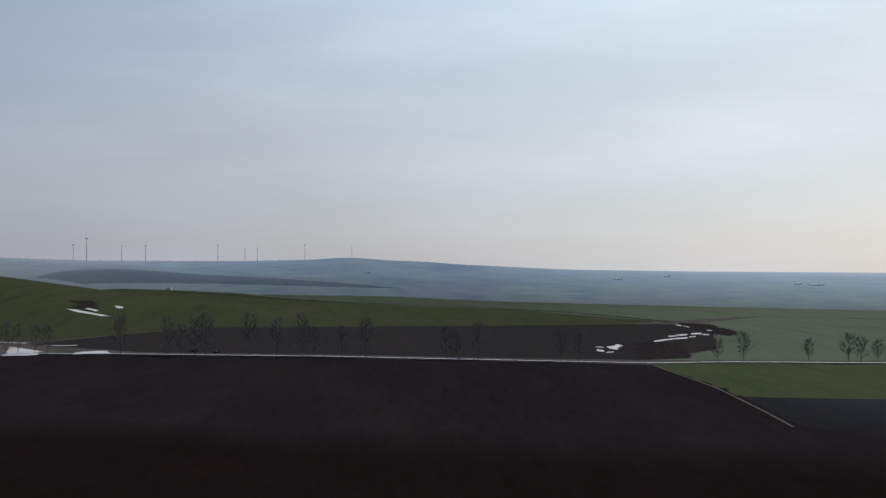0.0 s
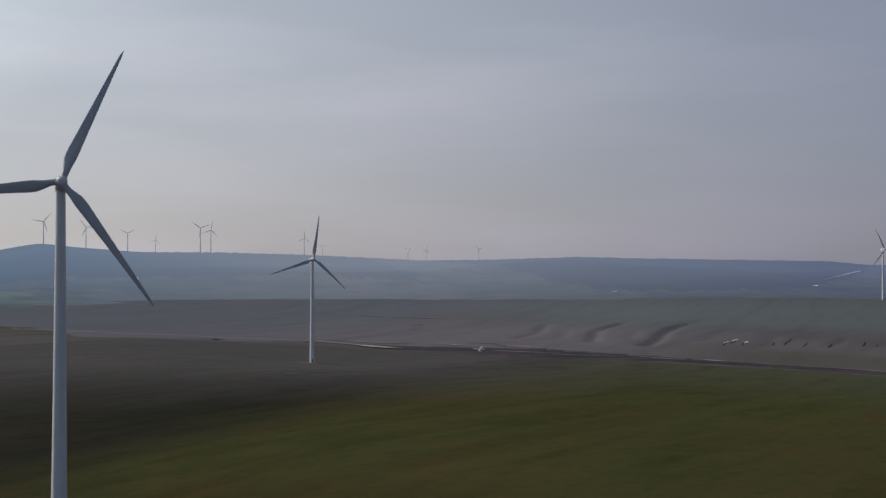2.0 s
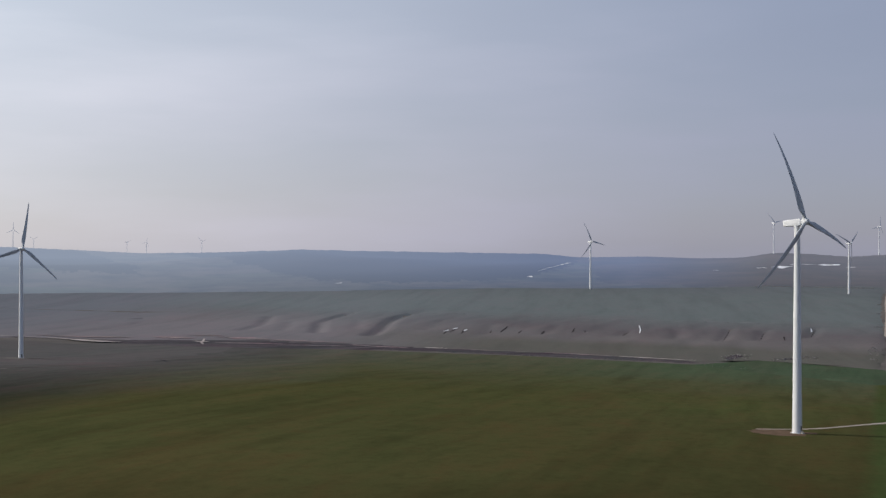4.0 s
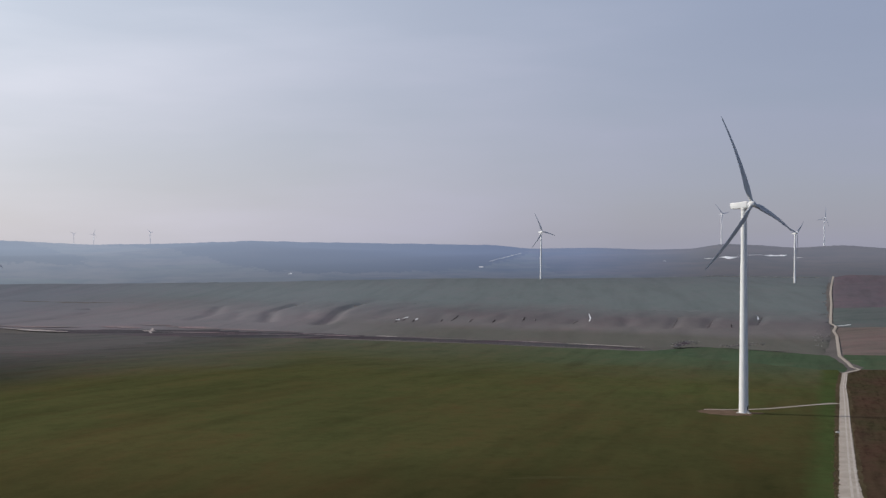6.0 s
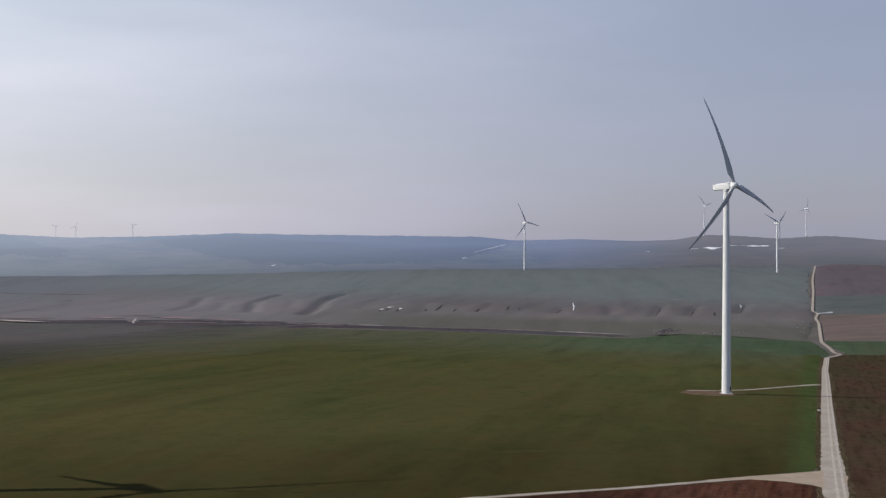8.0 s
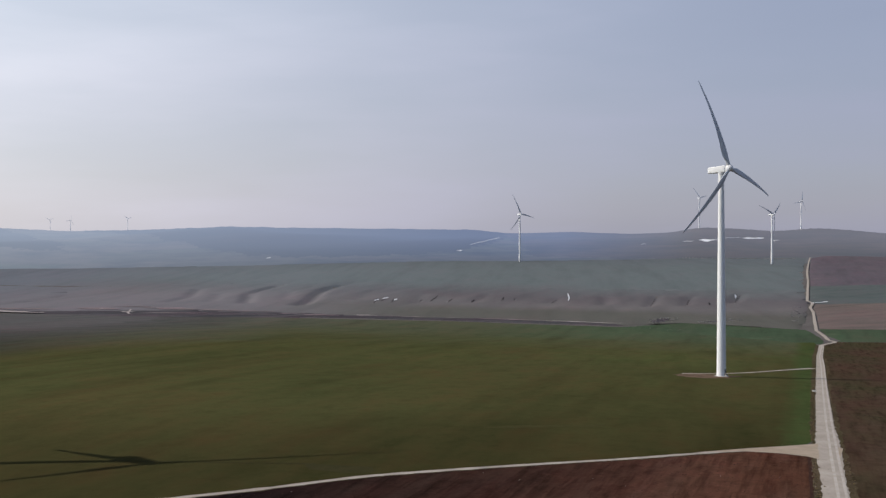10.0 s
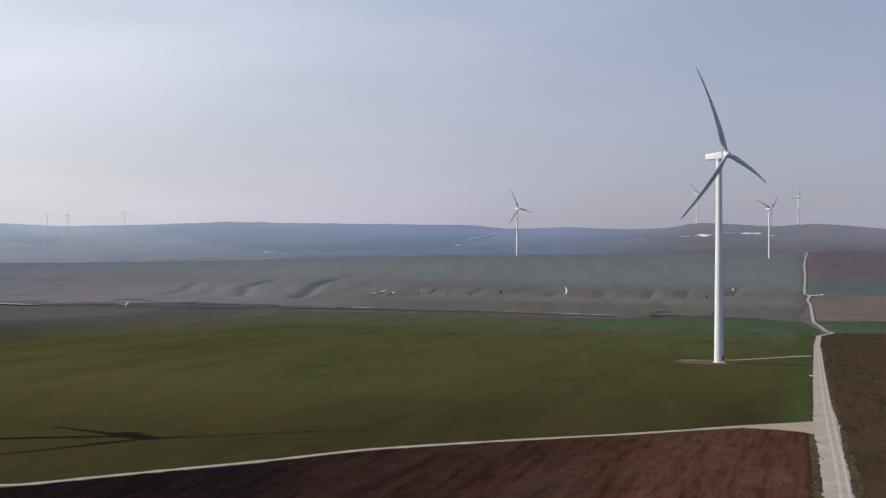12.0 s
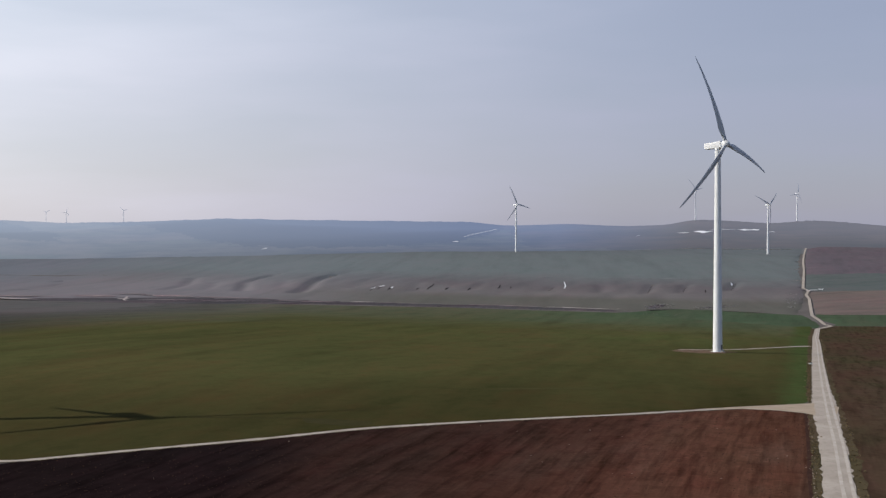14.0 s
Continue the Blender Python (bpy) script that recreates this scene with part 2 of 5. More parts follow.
# dark reeds with a slight blue cast mixed in for haze
M_REED = field_material("ravine_reeds", (0.064, 0.062, 0.07), (0.08, 0.076, 0.084), (0.115, 0.105, 0.112), 70, 0.14, 0.03, 0.3, 0.9, (), 0.7)
# upland green shifted to blue-grey, the haze being part of its base colour
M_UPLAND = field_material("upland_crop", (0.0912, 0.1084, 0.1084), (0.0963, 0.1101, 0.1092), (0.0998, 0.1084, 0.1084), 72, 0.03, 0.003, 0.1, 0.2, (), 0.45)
M_MAUVE = field_material("upland_bare_soil", (0.1079, 0.0939, 0.1097), (0.1153, 0.0995, 0.1125), (0.1228, 0.106, 0.1172), 17, 0.06, 0.006, 0.2, 0.3, (), 0.45)
M_PINK = field_material("pinkish_fallow", (0.138, 0.1122, 0.1067), (0.149, 0.1214, 0.1122), (0.1196, 0.103, 0.0975), 72, 0.06, 0.012, 0.2, 0.4, (), 0.45)
M_VERGE = field_material("grass_verge", (0.0676, 0.0559, 0.0312), (0.091, 0.0676, 0.0442), (0.0572, 0.0442, 0.0299), 17, 0.4, 0.05, 0.4, 0.7)
M_GRAVEL = plain_material("pale_gravel", (0.395, 0.349, 0.31), (0.315, 0.274, 0.24), 0.12, 0.95, 0.3, 0.05, second=(0.255, 0.214, 0.182))
M_DIRT = plain_material("dirt_track", (0.153, 0.1428, 0.1343), (0.119, 0.1105, 0.102), 0.15, 0.95, 0.3, 0.05)
M_ASPHALT = plain_material("worn_asphalt", (0.33, 0.335, 0.35), (0.28, 0.285, 0.3), 0.2, 0.2, 0.0, 0.02)
M_ASPHALT.node_tree.nodes["Principled BSDF"].inputs["Specular IOR Level"].default_value = 1.0
M_SNOW = plain_material("old_snow", (0.82, 0.83, 0.86), (0.70, 0.71, 0.75), 0.2, 0.6, 0.3, 0.1)
M_PAINT = plain_material("white_turbine_paint", (0.74, 0.74, 0.74), (0.69, 0.69, 0.70), 0.25, 0.42, 0.0, second=(0.66, 0.66, 0.66))
M_BLADE = plain_material("grey_blade_gelcoat", (0.52, 0.53, 0.55), (0.47, 0.48, 0.50), 0.3, 0.38, 0.0, second=(0.44, 0.45, 0.46))
M_DARK = plain_material("dark_steel", (0.06, 0.06, 0.065), (0.09, 0.09, 0.09), 2.0, 0.5, 0.0)
M_CONCRETE = plain_material("concrete", (0.42, 0.40, 0.37), (0.34, 0.32, 0.30), 0.8, 0.9, 0.2, 0.02)
M_BARK = plain_material("tree_bark", (0.20, 0.17, 0.15), (0.15, 0.13, 0.115), 1.5, 0.95, 0.5, 0.05)
M_TWIG = plain_material("bare_twigs", (0.30, 0.285, 0.28), (0.26, 0.245, 0.24), 0.8, 0.95, 0.0)
# far trees' twigs, coloured lighter to imitate the haze in front of them
M_PALE_TWIG = plain_material("haze_pale_twigs", (0.44, 0.445, 0.46), (0.38, 0.385, 0.40), 0.8, 0.95, 0.0)
M_BRUSH = plain_material("brush_stems", (0.19, 0.165, 0.155), (0.15, 0.13, 0.12), 0.5, 0.95, 0.0)
M_SCRUB = plain_material("dark_scrub", (0.042, 0.037, 0.038), (0.032, 0.028, 0.030), 0.1, 0.95, 0.4, 0.3)
# far turbines, blades too, painted pale to imitate haze over them
M_FAR_PAINT = plain_material("haze_pale_paint", (0.76, 0.76, 0.77), (0.7, 0.7, 0.72), 0.1, 0.5, 0.0)
M_WALL = plain_material("whitewashed_wall", (0.78, 0.77, 0.74), (0.70, 0.69, 0.66), 0.5, 0.8, 0.0)
M_ROOF = plain_material("pale_metal_roof", (0.80, 0.81, 0.83), (0.72, 0.73, 0.76), 0.5, 0.4, 0.0, metal=0.5)
M_TILE = plain_material("clay_tile_roof", (0.30, 0.14, 0.09), (0.24, 0.11, 0.08), 0.5, 0.8, 0.0)


def distance_material(name, base, near, woodland, bend=1.0, far_end=3800, most=1.0):
    """The far country beyond 2.2 km: a patchwork of woods and fields whose own emission imitates haze, stronger the
    further off it lies and the nearer to the sun.
    """
    m, n, l, b = nodes_of(name, 1.0)
    b.inputs["Specular IOR Level"].default_value = 0.0
    w = n.new("ShaderNodeTexCoord").outputs["Object"]
    k = n.new("ShaderNodeMapping")
    k.vector_type = "TEXTURE"
    k.inputs["Rotation"].default_value, k.inputs["Scale"].default_value = (0, 0, 0.5), (420, 190, 5000)
    l.new(w, k.inputs["Vector"])
    cells = n.new("ShaderNodeTexVoronoi")
    cells.inputs["Scale"].default_value = 1.0
    l.new(k.outputs["Vector"], cells.inputs["Vector"])
    tint = n.new("ShaderNodeSeparateColor")
    l.new(cells.outputs["Color"], tint.inputs["Color"])
    c = mixed(n, l, tint.outputs["Red"], base[0], base[1], 0.2, 0.8)
    c = mixed(n, l, tint.outputs["Green"], c, base[2], 0.6, 0.9)
    g = noise_node(n, l, w, 0.010, 5, 0.65)
    woods = noise_node(n, l, w, 0.0026, 4, 0.6)
    c = mixed(n, l, woods, c, (0.034, 0.038, 0.036), woodland, woodland + 0.14)
    c = mixed(n, l, g, c, (0.030, 0.036, 0.036), 0.42, 0.75)
    l.new(c, b.inputs["Base Color"])
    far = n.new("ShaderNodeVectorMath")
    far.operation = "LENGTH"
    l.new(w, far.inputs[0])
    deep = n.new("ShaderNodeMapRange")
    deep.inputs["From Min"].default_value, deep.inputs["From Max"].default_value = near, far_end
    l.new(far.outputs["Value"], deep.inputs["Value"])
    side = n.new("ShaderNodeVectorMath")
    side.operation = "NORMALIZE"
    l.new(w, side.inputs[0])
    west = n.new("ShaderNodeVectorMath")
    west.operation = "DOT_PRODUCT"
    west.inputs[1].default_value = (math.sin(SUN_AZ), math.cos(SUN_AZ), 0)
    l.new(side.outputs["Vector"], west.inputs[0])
    # haze colour emitted by the ground itself, brightest below the sun
    haze_glow = mixed(n, l, west.outputs["Value"], (0.132, 0.138, 0.18), (0.155, 0.198, 0.325), -0.14, -0.03)
    haze_glow = mixed(n, l, west.outputs["Value"], haze_glow, (0.285, 0.335, 0.44), 0.05, 0.42)
    haze_glow = mixed(n, l, west.outputs["Value"], haze_glow, (0.188, 0.27, 0.41), 0.48, 0.68)
    haze_glow = mixed(n, l, west.outputs["Value"], haze_glow, (0.415, 0.545, 0.7), 0.8, 0.97)
    l.new(haze_glow, b.inputs["Emission Color"])
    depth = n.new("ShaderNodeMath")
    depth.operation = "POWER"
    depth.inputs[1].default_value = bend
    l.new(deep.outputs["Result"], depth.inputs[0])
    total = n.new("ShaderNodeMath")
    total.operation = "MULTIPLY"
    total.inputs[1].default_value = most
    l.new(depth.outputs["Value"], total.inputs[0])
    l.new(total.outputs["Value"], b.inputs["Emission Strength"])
    return m


# far covers, all with emission that grows with distance as painted haze
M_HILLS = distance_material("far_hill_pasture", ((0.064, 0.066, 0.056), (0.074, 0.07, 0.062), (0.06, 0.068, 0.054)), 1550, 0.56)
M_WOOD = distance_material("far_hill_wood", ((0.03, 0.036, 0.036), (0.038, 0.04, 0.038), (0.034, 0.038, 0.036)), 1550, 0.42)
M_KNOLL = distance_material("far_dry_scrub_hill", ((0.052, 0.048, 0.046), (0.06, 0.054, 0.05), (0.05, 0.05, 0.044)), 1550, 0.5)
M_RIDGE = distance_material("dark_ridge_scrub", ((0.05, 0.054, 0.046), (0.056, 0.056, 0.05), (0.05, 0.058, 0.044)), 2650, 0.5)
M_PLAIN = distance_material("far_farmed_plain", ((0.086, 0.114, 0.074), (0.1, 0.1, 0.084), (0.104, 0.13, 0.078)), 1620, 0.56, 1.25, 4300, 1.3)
water, wn2, wl2, wb = nodes_of("lake_water", 0.12)
wb.inputs["Base Color"].default_value = (0.10, 0.13, 0.16, 1)
wb.inputs["Specular IOR Level"].default_value = 0.5
wb.inputs["Roughness"].default_value = 0.36
M_WATER = water


# ---- terrain ----
def smooth(a, b, v):
    k = np.clip((np.asarray(v, float) - a) / (b - a), 0, 1)
    return k * k * (3 - 2 * k)


SKY_AZ = [-180, -160, -145, -141, -134, -128.6, -124, -118, -112, -100, -87, -74, -62, -54, -51, -49.3, -46.7, -44.6, -43.3, -40.4, -38.7, -36.4, -34.8,
          -31.6, -28, -24, -21, -18.2, -14.6, -10.4, -7, -3.7, 1.5, 3, 6.3, 9, 11, 12.3, 14.1, 15.7, 17.8, 19.5, 21, 30, 60, 100, 180]
SKY_H = [70, 85, 108, 98, 98, 108, 89, 68, 62, 60, 48, 42, 38, 36, 42, 62, 76, 104, 126, 101, 107, 137, 125,
         116, 116, 108, 98, 87, 91, 102, 96, 93, 87, 75, 79, 72, 76, 93, 88, 79, 89, 80, 69, 60, 50, 60, 70]
SWELLS = [(139, 587, -0.7, 130), (162, 2560, 1.5, 300), (700, 2500, -3, 350), (173, 1659, -3, 250), (-222, 1829, 4, 200), (-475, 1086, -6.8, 180), (-213, 297, -2.4, 120),
          (-2077, -2565, 34, 170), (-2250, -2413, 24, 300), (-2490, -2165, 10, 350), (-1033, -1942, 90, 520)]


def skyline(az):
    """How high the hills 4.3 km off stand along a heading."""
    return sum(w * np.interp(az + o, SKY_AZ, SKY_H) for o, w in ((-0.5, 0.2), (0, 0.6), (0.5, 0.2)))


def height(x, y):
    x, y = np.asarray(x, float), np.asarray(y, float)
    r, az = np.hypot(x, y), np.degrees(np.arctan2(x, y))
    v = y + 0.6 * x
    h = 17 * (1 - smooth(250, 750, v)) * smooth(-560, -60, x) * smooth(-1100, -300, y)
    h = h - 26 * smooth(620, 1262, v) * smooth(-1900, -700, x)
    h = h + 36 * smooth(1400, 2700, v) * smooth(-2400, -900, x)
    for sx, sy, dz, s in SWELLS:
        h = h + dz * np.exp(-((x - sx) ** 2 + (y - sy) ** 2) / s**2)
    far = smooth(2500, 4300, r)
    return h * (1 - far) + skyline(az) * far


def relief(x, y):
    """Fine unevenness of the hills and of the grazed slope across the valley."""
    r = np.hypot(x, y)
    v = y + 0.6 * x
    slope = smooth(1500, 1640, v) * (1 - smooth(1950, 2250, v)) * smooth(-900, -500, x) * (1 - smooth(900, 1300, x))
    u = (x * 0.86 - y * 0.51) / 22.0 + 0.9 * np.sin(v / 130.0)
    rills = np.sin(u) + 0.6 * np.sin(2.3 * u + 1.1) + 0.4 * np.sin(4.1 * u + v / 70.0)
    hill = smooth(3000, 3600, r) * (1 - smooth(4000, 4250, r))
    folds = 9 * np.sin(x / 210.0 + 1.3 * np.sin(y / 340.0)) + 6 * np.sin(y / 160.0 + x / 390.0) + 3 * np.sin(x / 71.0 - y / 97.0)
    woods = smooth(4050, 4250, r) * smooth(70, 90, skyline(np.degrees(np.arctan2(x, y)))) * (1.5 * np.sin(x / 11.0 + y / 17.0) * np.sin(x / 47.0) + 1.4 * np.sin(x / 5.3 - y / 7.1) + 1.0 * np.sin(x / 3.1 + y / 4.7))
    return 0.45 * rills * slope + folds * hill * smooth(60, 110, skyline(np.degrees(np.arctan2(x, y)))) + woods


# grooves running down the grazed slope: line, half width, depth
GROOVES = [([(-292, 2010), (-311, 1831), (-287, 1650)], 8, 4.2), ([(-165, 2020), (-190, 1955), (-201, 1840), (-199, 1707), (-205, 1610)], 9.5, 5.4), ([(-425, 1980), (-400, 1800), (-409, 1699)], 9, 3.0),
           ([(-362, 1850), (-352, 1770), (-345, 1690)], 9, 1.8), ([(-250, 1850), (-245, 1790), (-238, 1700)], 9, 1.6), ([(-115, 1850), (-125, 1790), (-132, 1700)], 9, 1.6), ([(-36, 1760), (-38, 1720), (-42, 1650)], 9, 1.4),
           ([(62, 1780), (55, 1720), (40, 1640)], 9, 1.4), ([(266, 1526), (305, 1682)], 7, 2.6), ([(315, 1527), (345, 1640)], 7, 2.6), ([(387, 1555), (420, 1661)], 7, 2.6), ([(143, 1622), (163, 1690)], 8, 2.0), ([(215, 1580), (232, 1690)], 9, 2.0)]


def grooves(x, y):
    x, y = np.asarray(x, float), np.asarray(y, float)
    total = np.zeros(np.broadcast(x, y).shape)
    for line, wide, deep in GROOVES:
        near = np.full(total.shape, 1e9)
        for (ax, ay), (bx, by) in zip(line, line[1:]):
            k = np.clip(((x - ax) * (bx - ax) + (y - ay) * (by - ay)) / ((bx - ax) ** 2 + (by - ay) ** 2), 0, 1)
            near = np.minimum(near, np.hypot(x - ax - k * (bx - ax), y - ay - k * (by - ay)))
        total = total - deep * np.exp(-((near / wide) ** 2))
    return total


def under_slope(x, y):
    """Where the grazed slope's own cover lies, so that the rough ground below stays out of its grooves."""
    up = y + 0.55 * x - 1342
    return smooth(40, 90, up) * (1 - smooth(400, 460, up)) * smooth(-600, -530, x) * (1 - smooth(290, 340, x))


def ground_z(x, y):
    return float(height(x, y) + relief(x, y) + grooves(x, y))


def inside(ring, px, py):
    """Which of the points lie inside a ring."""
    hit = np.zeros(px.shape, bool)
    for (ax, ay), (bx, by) in zip(ring, ring[1:] + ring[:1]):
        if ay != by:
            hit ^= ((ay > py) != (by > py)) & (px < (bx - ax) * (py - ay) / (by - ay) + ax)
    return hit


def sheet(name, radii, headings, material, label, category, zones=()):
    """A stretch of country in rings round the origin; zones: (outline in headings and distances, material)."""
    R, A = np.meshgrid(np.asarray(radii), np.radians(headings), indexing="ij")
    X, Y = R * np.sin(A), R * np.cos(A)
    Z = height(X, Y) + relief(X, Y) + grooves(X, Y) - 9 * under_slope(X, Y)
    n, k = R.shape
    verts = np.stack([X, Y, Z], -1).reshape(-1, 3)
    i, j = np.meshgrid(np.arange(n - 1), np.arange(k - 1), indexing="ij")
    a = (i * k + j).ravel()
    faces = np.stack([a, a + k, a + k + 1, a + 1], -1)[:, ::-1]
    me = bpy.data.meshes.new(name)
    me.from_pydata(verts.tolist(), [], faces.tolist())
    me.materials.append(material)
    me.polygons.foreach_set("use_smooth", np.ones(len(faces), bool))
    if zones:  # woods and scrub with ragged edges
        az, r = np.degrees(A)[:-1, :-1].ravel() + 0.09, R[:-1, :-1].ravel()
        az = az + 0.16 * np.sin(r / 31.0 + 9 * az) + 0.1 * np.sin(r / 13.0 + 23 * az)
        r = r + 28 * np.sin(3.1 * az) + 18 * np.sin(11 * az + 1) + 12 * np.sin(29 * az)
        slot = np.zeros(len(faces), np.int32)
        for i, (ring, cover) in enumerate(zones):
            me.materials.append(cover)
            slot[inside(ring, az, r)] = i + 1
        me.polygons.foreach_set("material_index", slot)
    return tagged(new(name, me), label, category, kind="structure")


HEADINGS = np.concatenate([np.arange(-180, -150, 1.5), np.arange(-150, 26, 0.18), np.arange(26, 180.1, 1.5), [180.0]])
HEADINGS = np.unique(np.clip(HEADINGS, -180, 180))
NEAR_R = np.concatenate([[0.5], np.arange(20, 300, 14), np.geomspace(300, 2590, 195)])
FAR_R = np.geomspace(2578, 4880, 110)
WEST_WOOD = [(-51, 3900), (-47, 3150), (-43, 2990), (-37.5, 3120), (-34.6, 3260), (-29, 3220), (-25.3, 3260), (-20, 3190), (-18, 3130), (-18.9, 3450), (-20.5, 3950), (-21.5, 4500), (-52, 4500)]
NORTH_WOOD = [(-17.5, 4180), (-15.2, 3700), (-13.3, 3410), (-11.9, 3222), (-11, 3046), (-9.2, 2904), (-7.3, 2853), (-5.1, 2863), (-2.3, 2906), (0.5, 3042), (1.9, 3270), (3, 3832), (3.2, 4500), (-17.7, 4500)]
PLAIN_FOOT = [(-58, 2400), (-37, 2400), (-40, 3000), (-44, 3300), (-50, 3700), (-53, 5000), (-58, 5000)]
KNOLLS = [(3.2, 4500), (3.1, 3860), (4.2, 2890), (7.4, 2800), (11.5, 2770), (16.7, 2790), (25, 2800), (26, 4500)]
sheet("ground", NEAR_R, HEADINGS, M_GROUND, "rolling dry grassland and farmland in late winter", "ground")
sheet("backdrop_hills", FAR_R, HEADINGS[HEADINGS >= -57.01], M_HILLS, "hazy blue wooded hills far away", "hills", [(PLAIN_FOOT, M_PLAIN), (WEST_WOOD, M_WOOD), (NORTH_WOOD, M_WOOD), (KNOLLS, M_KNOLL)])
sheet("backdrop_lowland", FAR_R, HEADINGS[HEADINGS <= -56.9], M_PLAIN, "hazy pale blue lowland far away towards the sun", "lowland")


def resample(points, step):
    out = []
    for (ax, ay), (bx, by) in zip(points, points[1:]):
        k = max(1, int(math.hypot(bx - ax, by - ay) / step))
        out += [(ax + (bx - ax) * i / k, ay + (by - ay) * i / k) for i in range(k)]
    return out + [points[-1]]


def wander(x, y, amount, scale):
    q = Vector((x / scale, y / scale, 3.7))
    return x + amount * noise.noise(q), y + amount * noise.noise(q + Vector((31.7, 9.2, 0)))


def drape(name, outline, material, lift, label, category="field", cell=30.0, ragged=1.5, kind="structure", step=12.0, bend=14.0):
    """A sheet of ground cover with the given outline, laid over the terrain."""
    ring = [wander(x, y, ragged, bend) for x, y in resample([*outline, outline[0]], step)[:-1]]
    bm = bmesh.new()
    bm.faces.new([bm.verts.new((x, y, 0)) for x, y in ring])
    xs, ys = [p[0] for p in ring], [p[1] for p in ring]
    for axis, low, high in ((0, min(xs), max(xs)), (1, min(ys), max(ys))):
        k = int((high - low) / cell)
        for i in range(1, k + 1):
            c = low + (high - low) * i / (k + 1)
            co, no = ((c, 0, 0), (1, 0, 0)) if axis == 0 else ((0, c, 0), (0, 1, 0))
            bmesh.ops.bisect_plane(bm, geom=bm.verts[:] + bm.edges[:] + bm.faces[:], plane_co=co, plane_no=no)
    bmesh.ops.triangulate(bm, faces=bm.faces[:])
    for q in bm.verts:  # thick covers run out into the ground at their edge
        rim = not callable(lift) and lift > 0.19 and any(e.is_boundary for e in q.link_edges)
        q.co.z = ground_z(q.co.x, q.co.y) + (lift(q.co.x, q.co.y) if callable(lift) else lift - 0.25 if rim and category == "snow" else 0.06 if rim else lift)
    bm.normal_update()
    if sum(f.normal.z for f in bm.faces) < 0:
        bmesh.ops.reverse_faces(bm, faces=bm.faces[:])
    me = bpy.data.meshes.new(name)
    bm.to_mesh(me)
    bm.free()
    me.materials.append(material)
    me.polygons.foreach_set("use_smooth", np.ones(len(me.polygons), bool))
    return tagged(new(name, me), label, category, kind=kind)


def ribbon(name, line, width, material, lift, label, category="road", ragged=0.4, crown=0.0, parent=None, step=8.0):
    """A road or strip of the given width along a line."""
    pts = resample(line, step)
    soft = pts[:]
    for _ in range(4):
        soft = [soft[0]] + [((a[0] + 2 * b[0] + c[0]) / 4, (a[1] + 2 * b[1] + c[1]) / 4) for a, b, c in zip(soft, soft[1:], soft[2:])] + [soft[-1]]
    verts, faces = [], []
    offs = (-0.5, -0.25, 0.0, 0.25, 0.5)
    for i, (x, y) in enumerate(soft):
        a, b = soft[max(0, i - 1)], soft[min(len(soft) - 1, i + 1)]
        d = Vector((b[0] - a[0], b[1] - a[1])).normalized()
        w = width(i / (len(soft) - 1)) if callable(width) else width
        w += ragged * noise.noise(Vector((x, y, 0)) / (1.1 * step))
        for o in offs:
            px, py = x + d.y * o * w, y - d.x * o * w
            verts.append((px, py, ground_z(px, py) + (lift(px, py) if callable(lift) else lift) + crown * (1 - 4 * o * o)))
    k = len(offs)
    for i in range(len(soft) - 1):
        for j in range(k - 1):
            a = i * k + j
            faces.append((a, a + 1, a + k + 1, a + k))
    me = bpy.data.meshes.new(name)
    me.from_pydata(verts, [], faces)
    me.materials.append(material)
    me.polygons.foreach_set("use_smooth", np.ones(len(faces), bool))
    ob = new(name, me)
    if parent:
        ob.parent = parent
        return tagged(ob, label)
    return tagged(ob, label, category, kind="structure")


# ---- roads ----
MAIN = [(10, 0), (44.4, 110), (67.4, 196), (80.5, 238), (95.8, 289), (120, 367), (171, 528), (214, 663), (270, 840), (327, 1012), (352, 1046), (350, 1062), (359, 1100), (372, 1166),
        (440, 1390), (453, 1444), (474, 1500), (476, 1530), (564, 1808), (619, 1990), (792, 2535), (844, 2692)]
TRACK = [(99, 314), (79, 306), (45, 289), (23, 281), (-19, 266), (-41, 253), (-69, 240), (-88, 231), (-140, 252), (-190, 283), (-240, 302), (-275, 309), (-310, 300), (-364, 280), (-445, 248), (-511, 212), (-571, 160)]
WEST = [(-302, -63), (-467, 74), (-521, 116), (-570, 156), (-677, 238), (-719, 293)]
LOW = [(-400, 50), (-472, 8), (-540, -38), (-600, -90), (-655, -142)]
RJ = [(-1028, -463), (-860, -330), (-735, -248), (-682, -215), (-664, -193)]
HIGH = [(-560, -1260), (-660, -1110), (-724, -1025), (-797, -941), (-907, -763), (-984, -583), (-1032, -465), (-1094, -402), (-1161, -290), (-1286, -172), (-1444, -40), (-1715, 140), (-2000, 400), (-2200, 600), (-2420, 900), (-2560, 1090)]

def shifted(line, off):
    out = []
    for i, (x, y) in enumerate(line):
        a, b = line[max(0, i - 1)], line[min(len(line) - 1, i + 1)]
        d = Vector((b[0] - a[0], b[1] - a[1])).normalized()
        out.append((x + d.y * off, y - d.x * off))
    return out


def along(y0, y1, off):
    """The main road's side from one y to another, that far off its middle."""
    cut = lambda y: next((ax + (bx - ax) * (y - ay) / (by - ay), y) for (ax, ay), (bx, by) in zip(MAIN, MAIN[1:]) if ay <= y <= by)
    return shifted([cut(y0), *[p for p in MAIN if y0 + 3 < p[1] < y1 - 3 and p != (350, 1062)], cut(y1)], off)


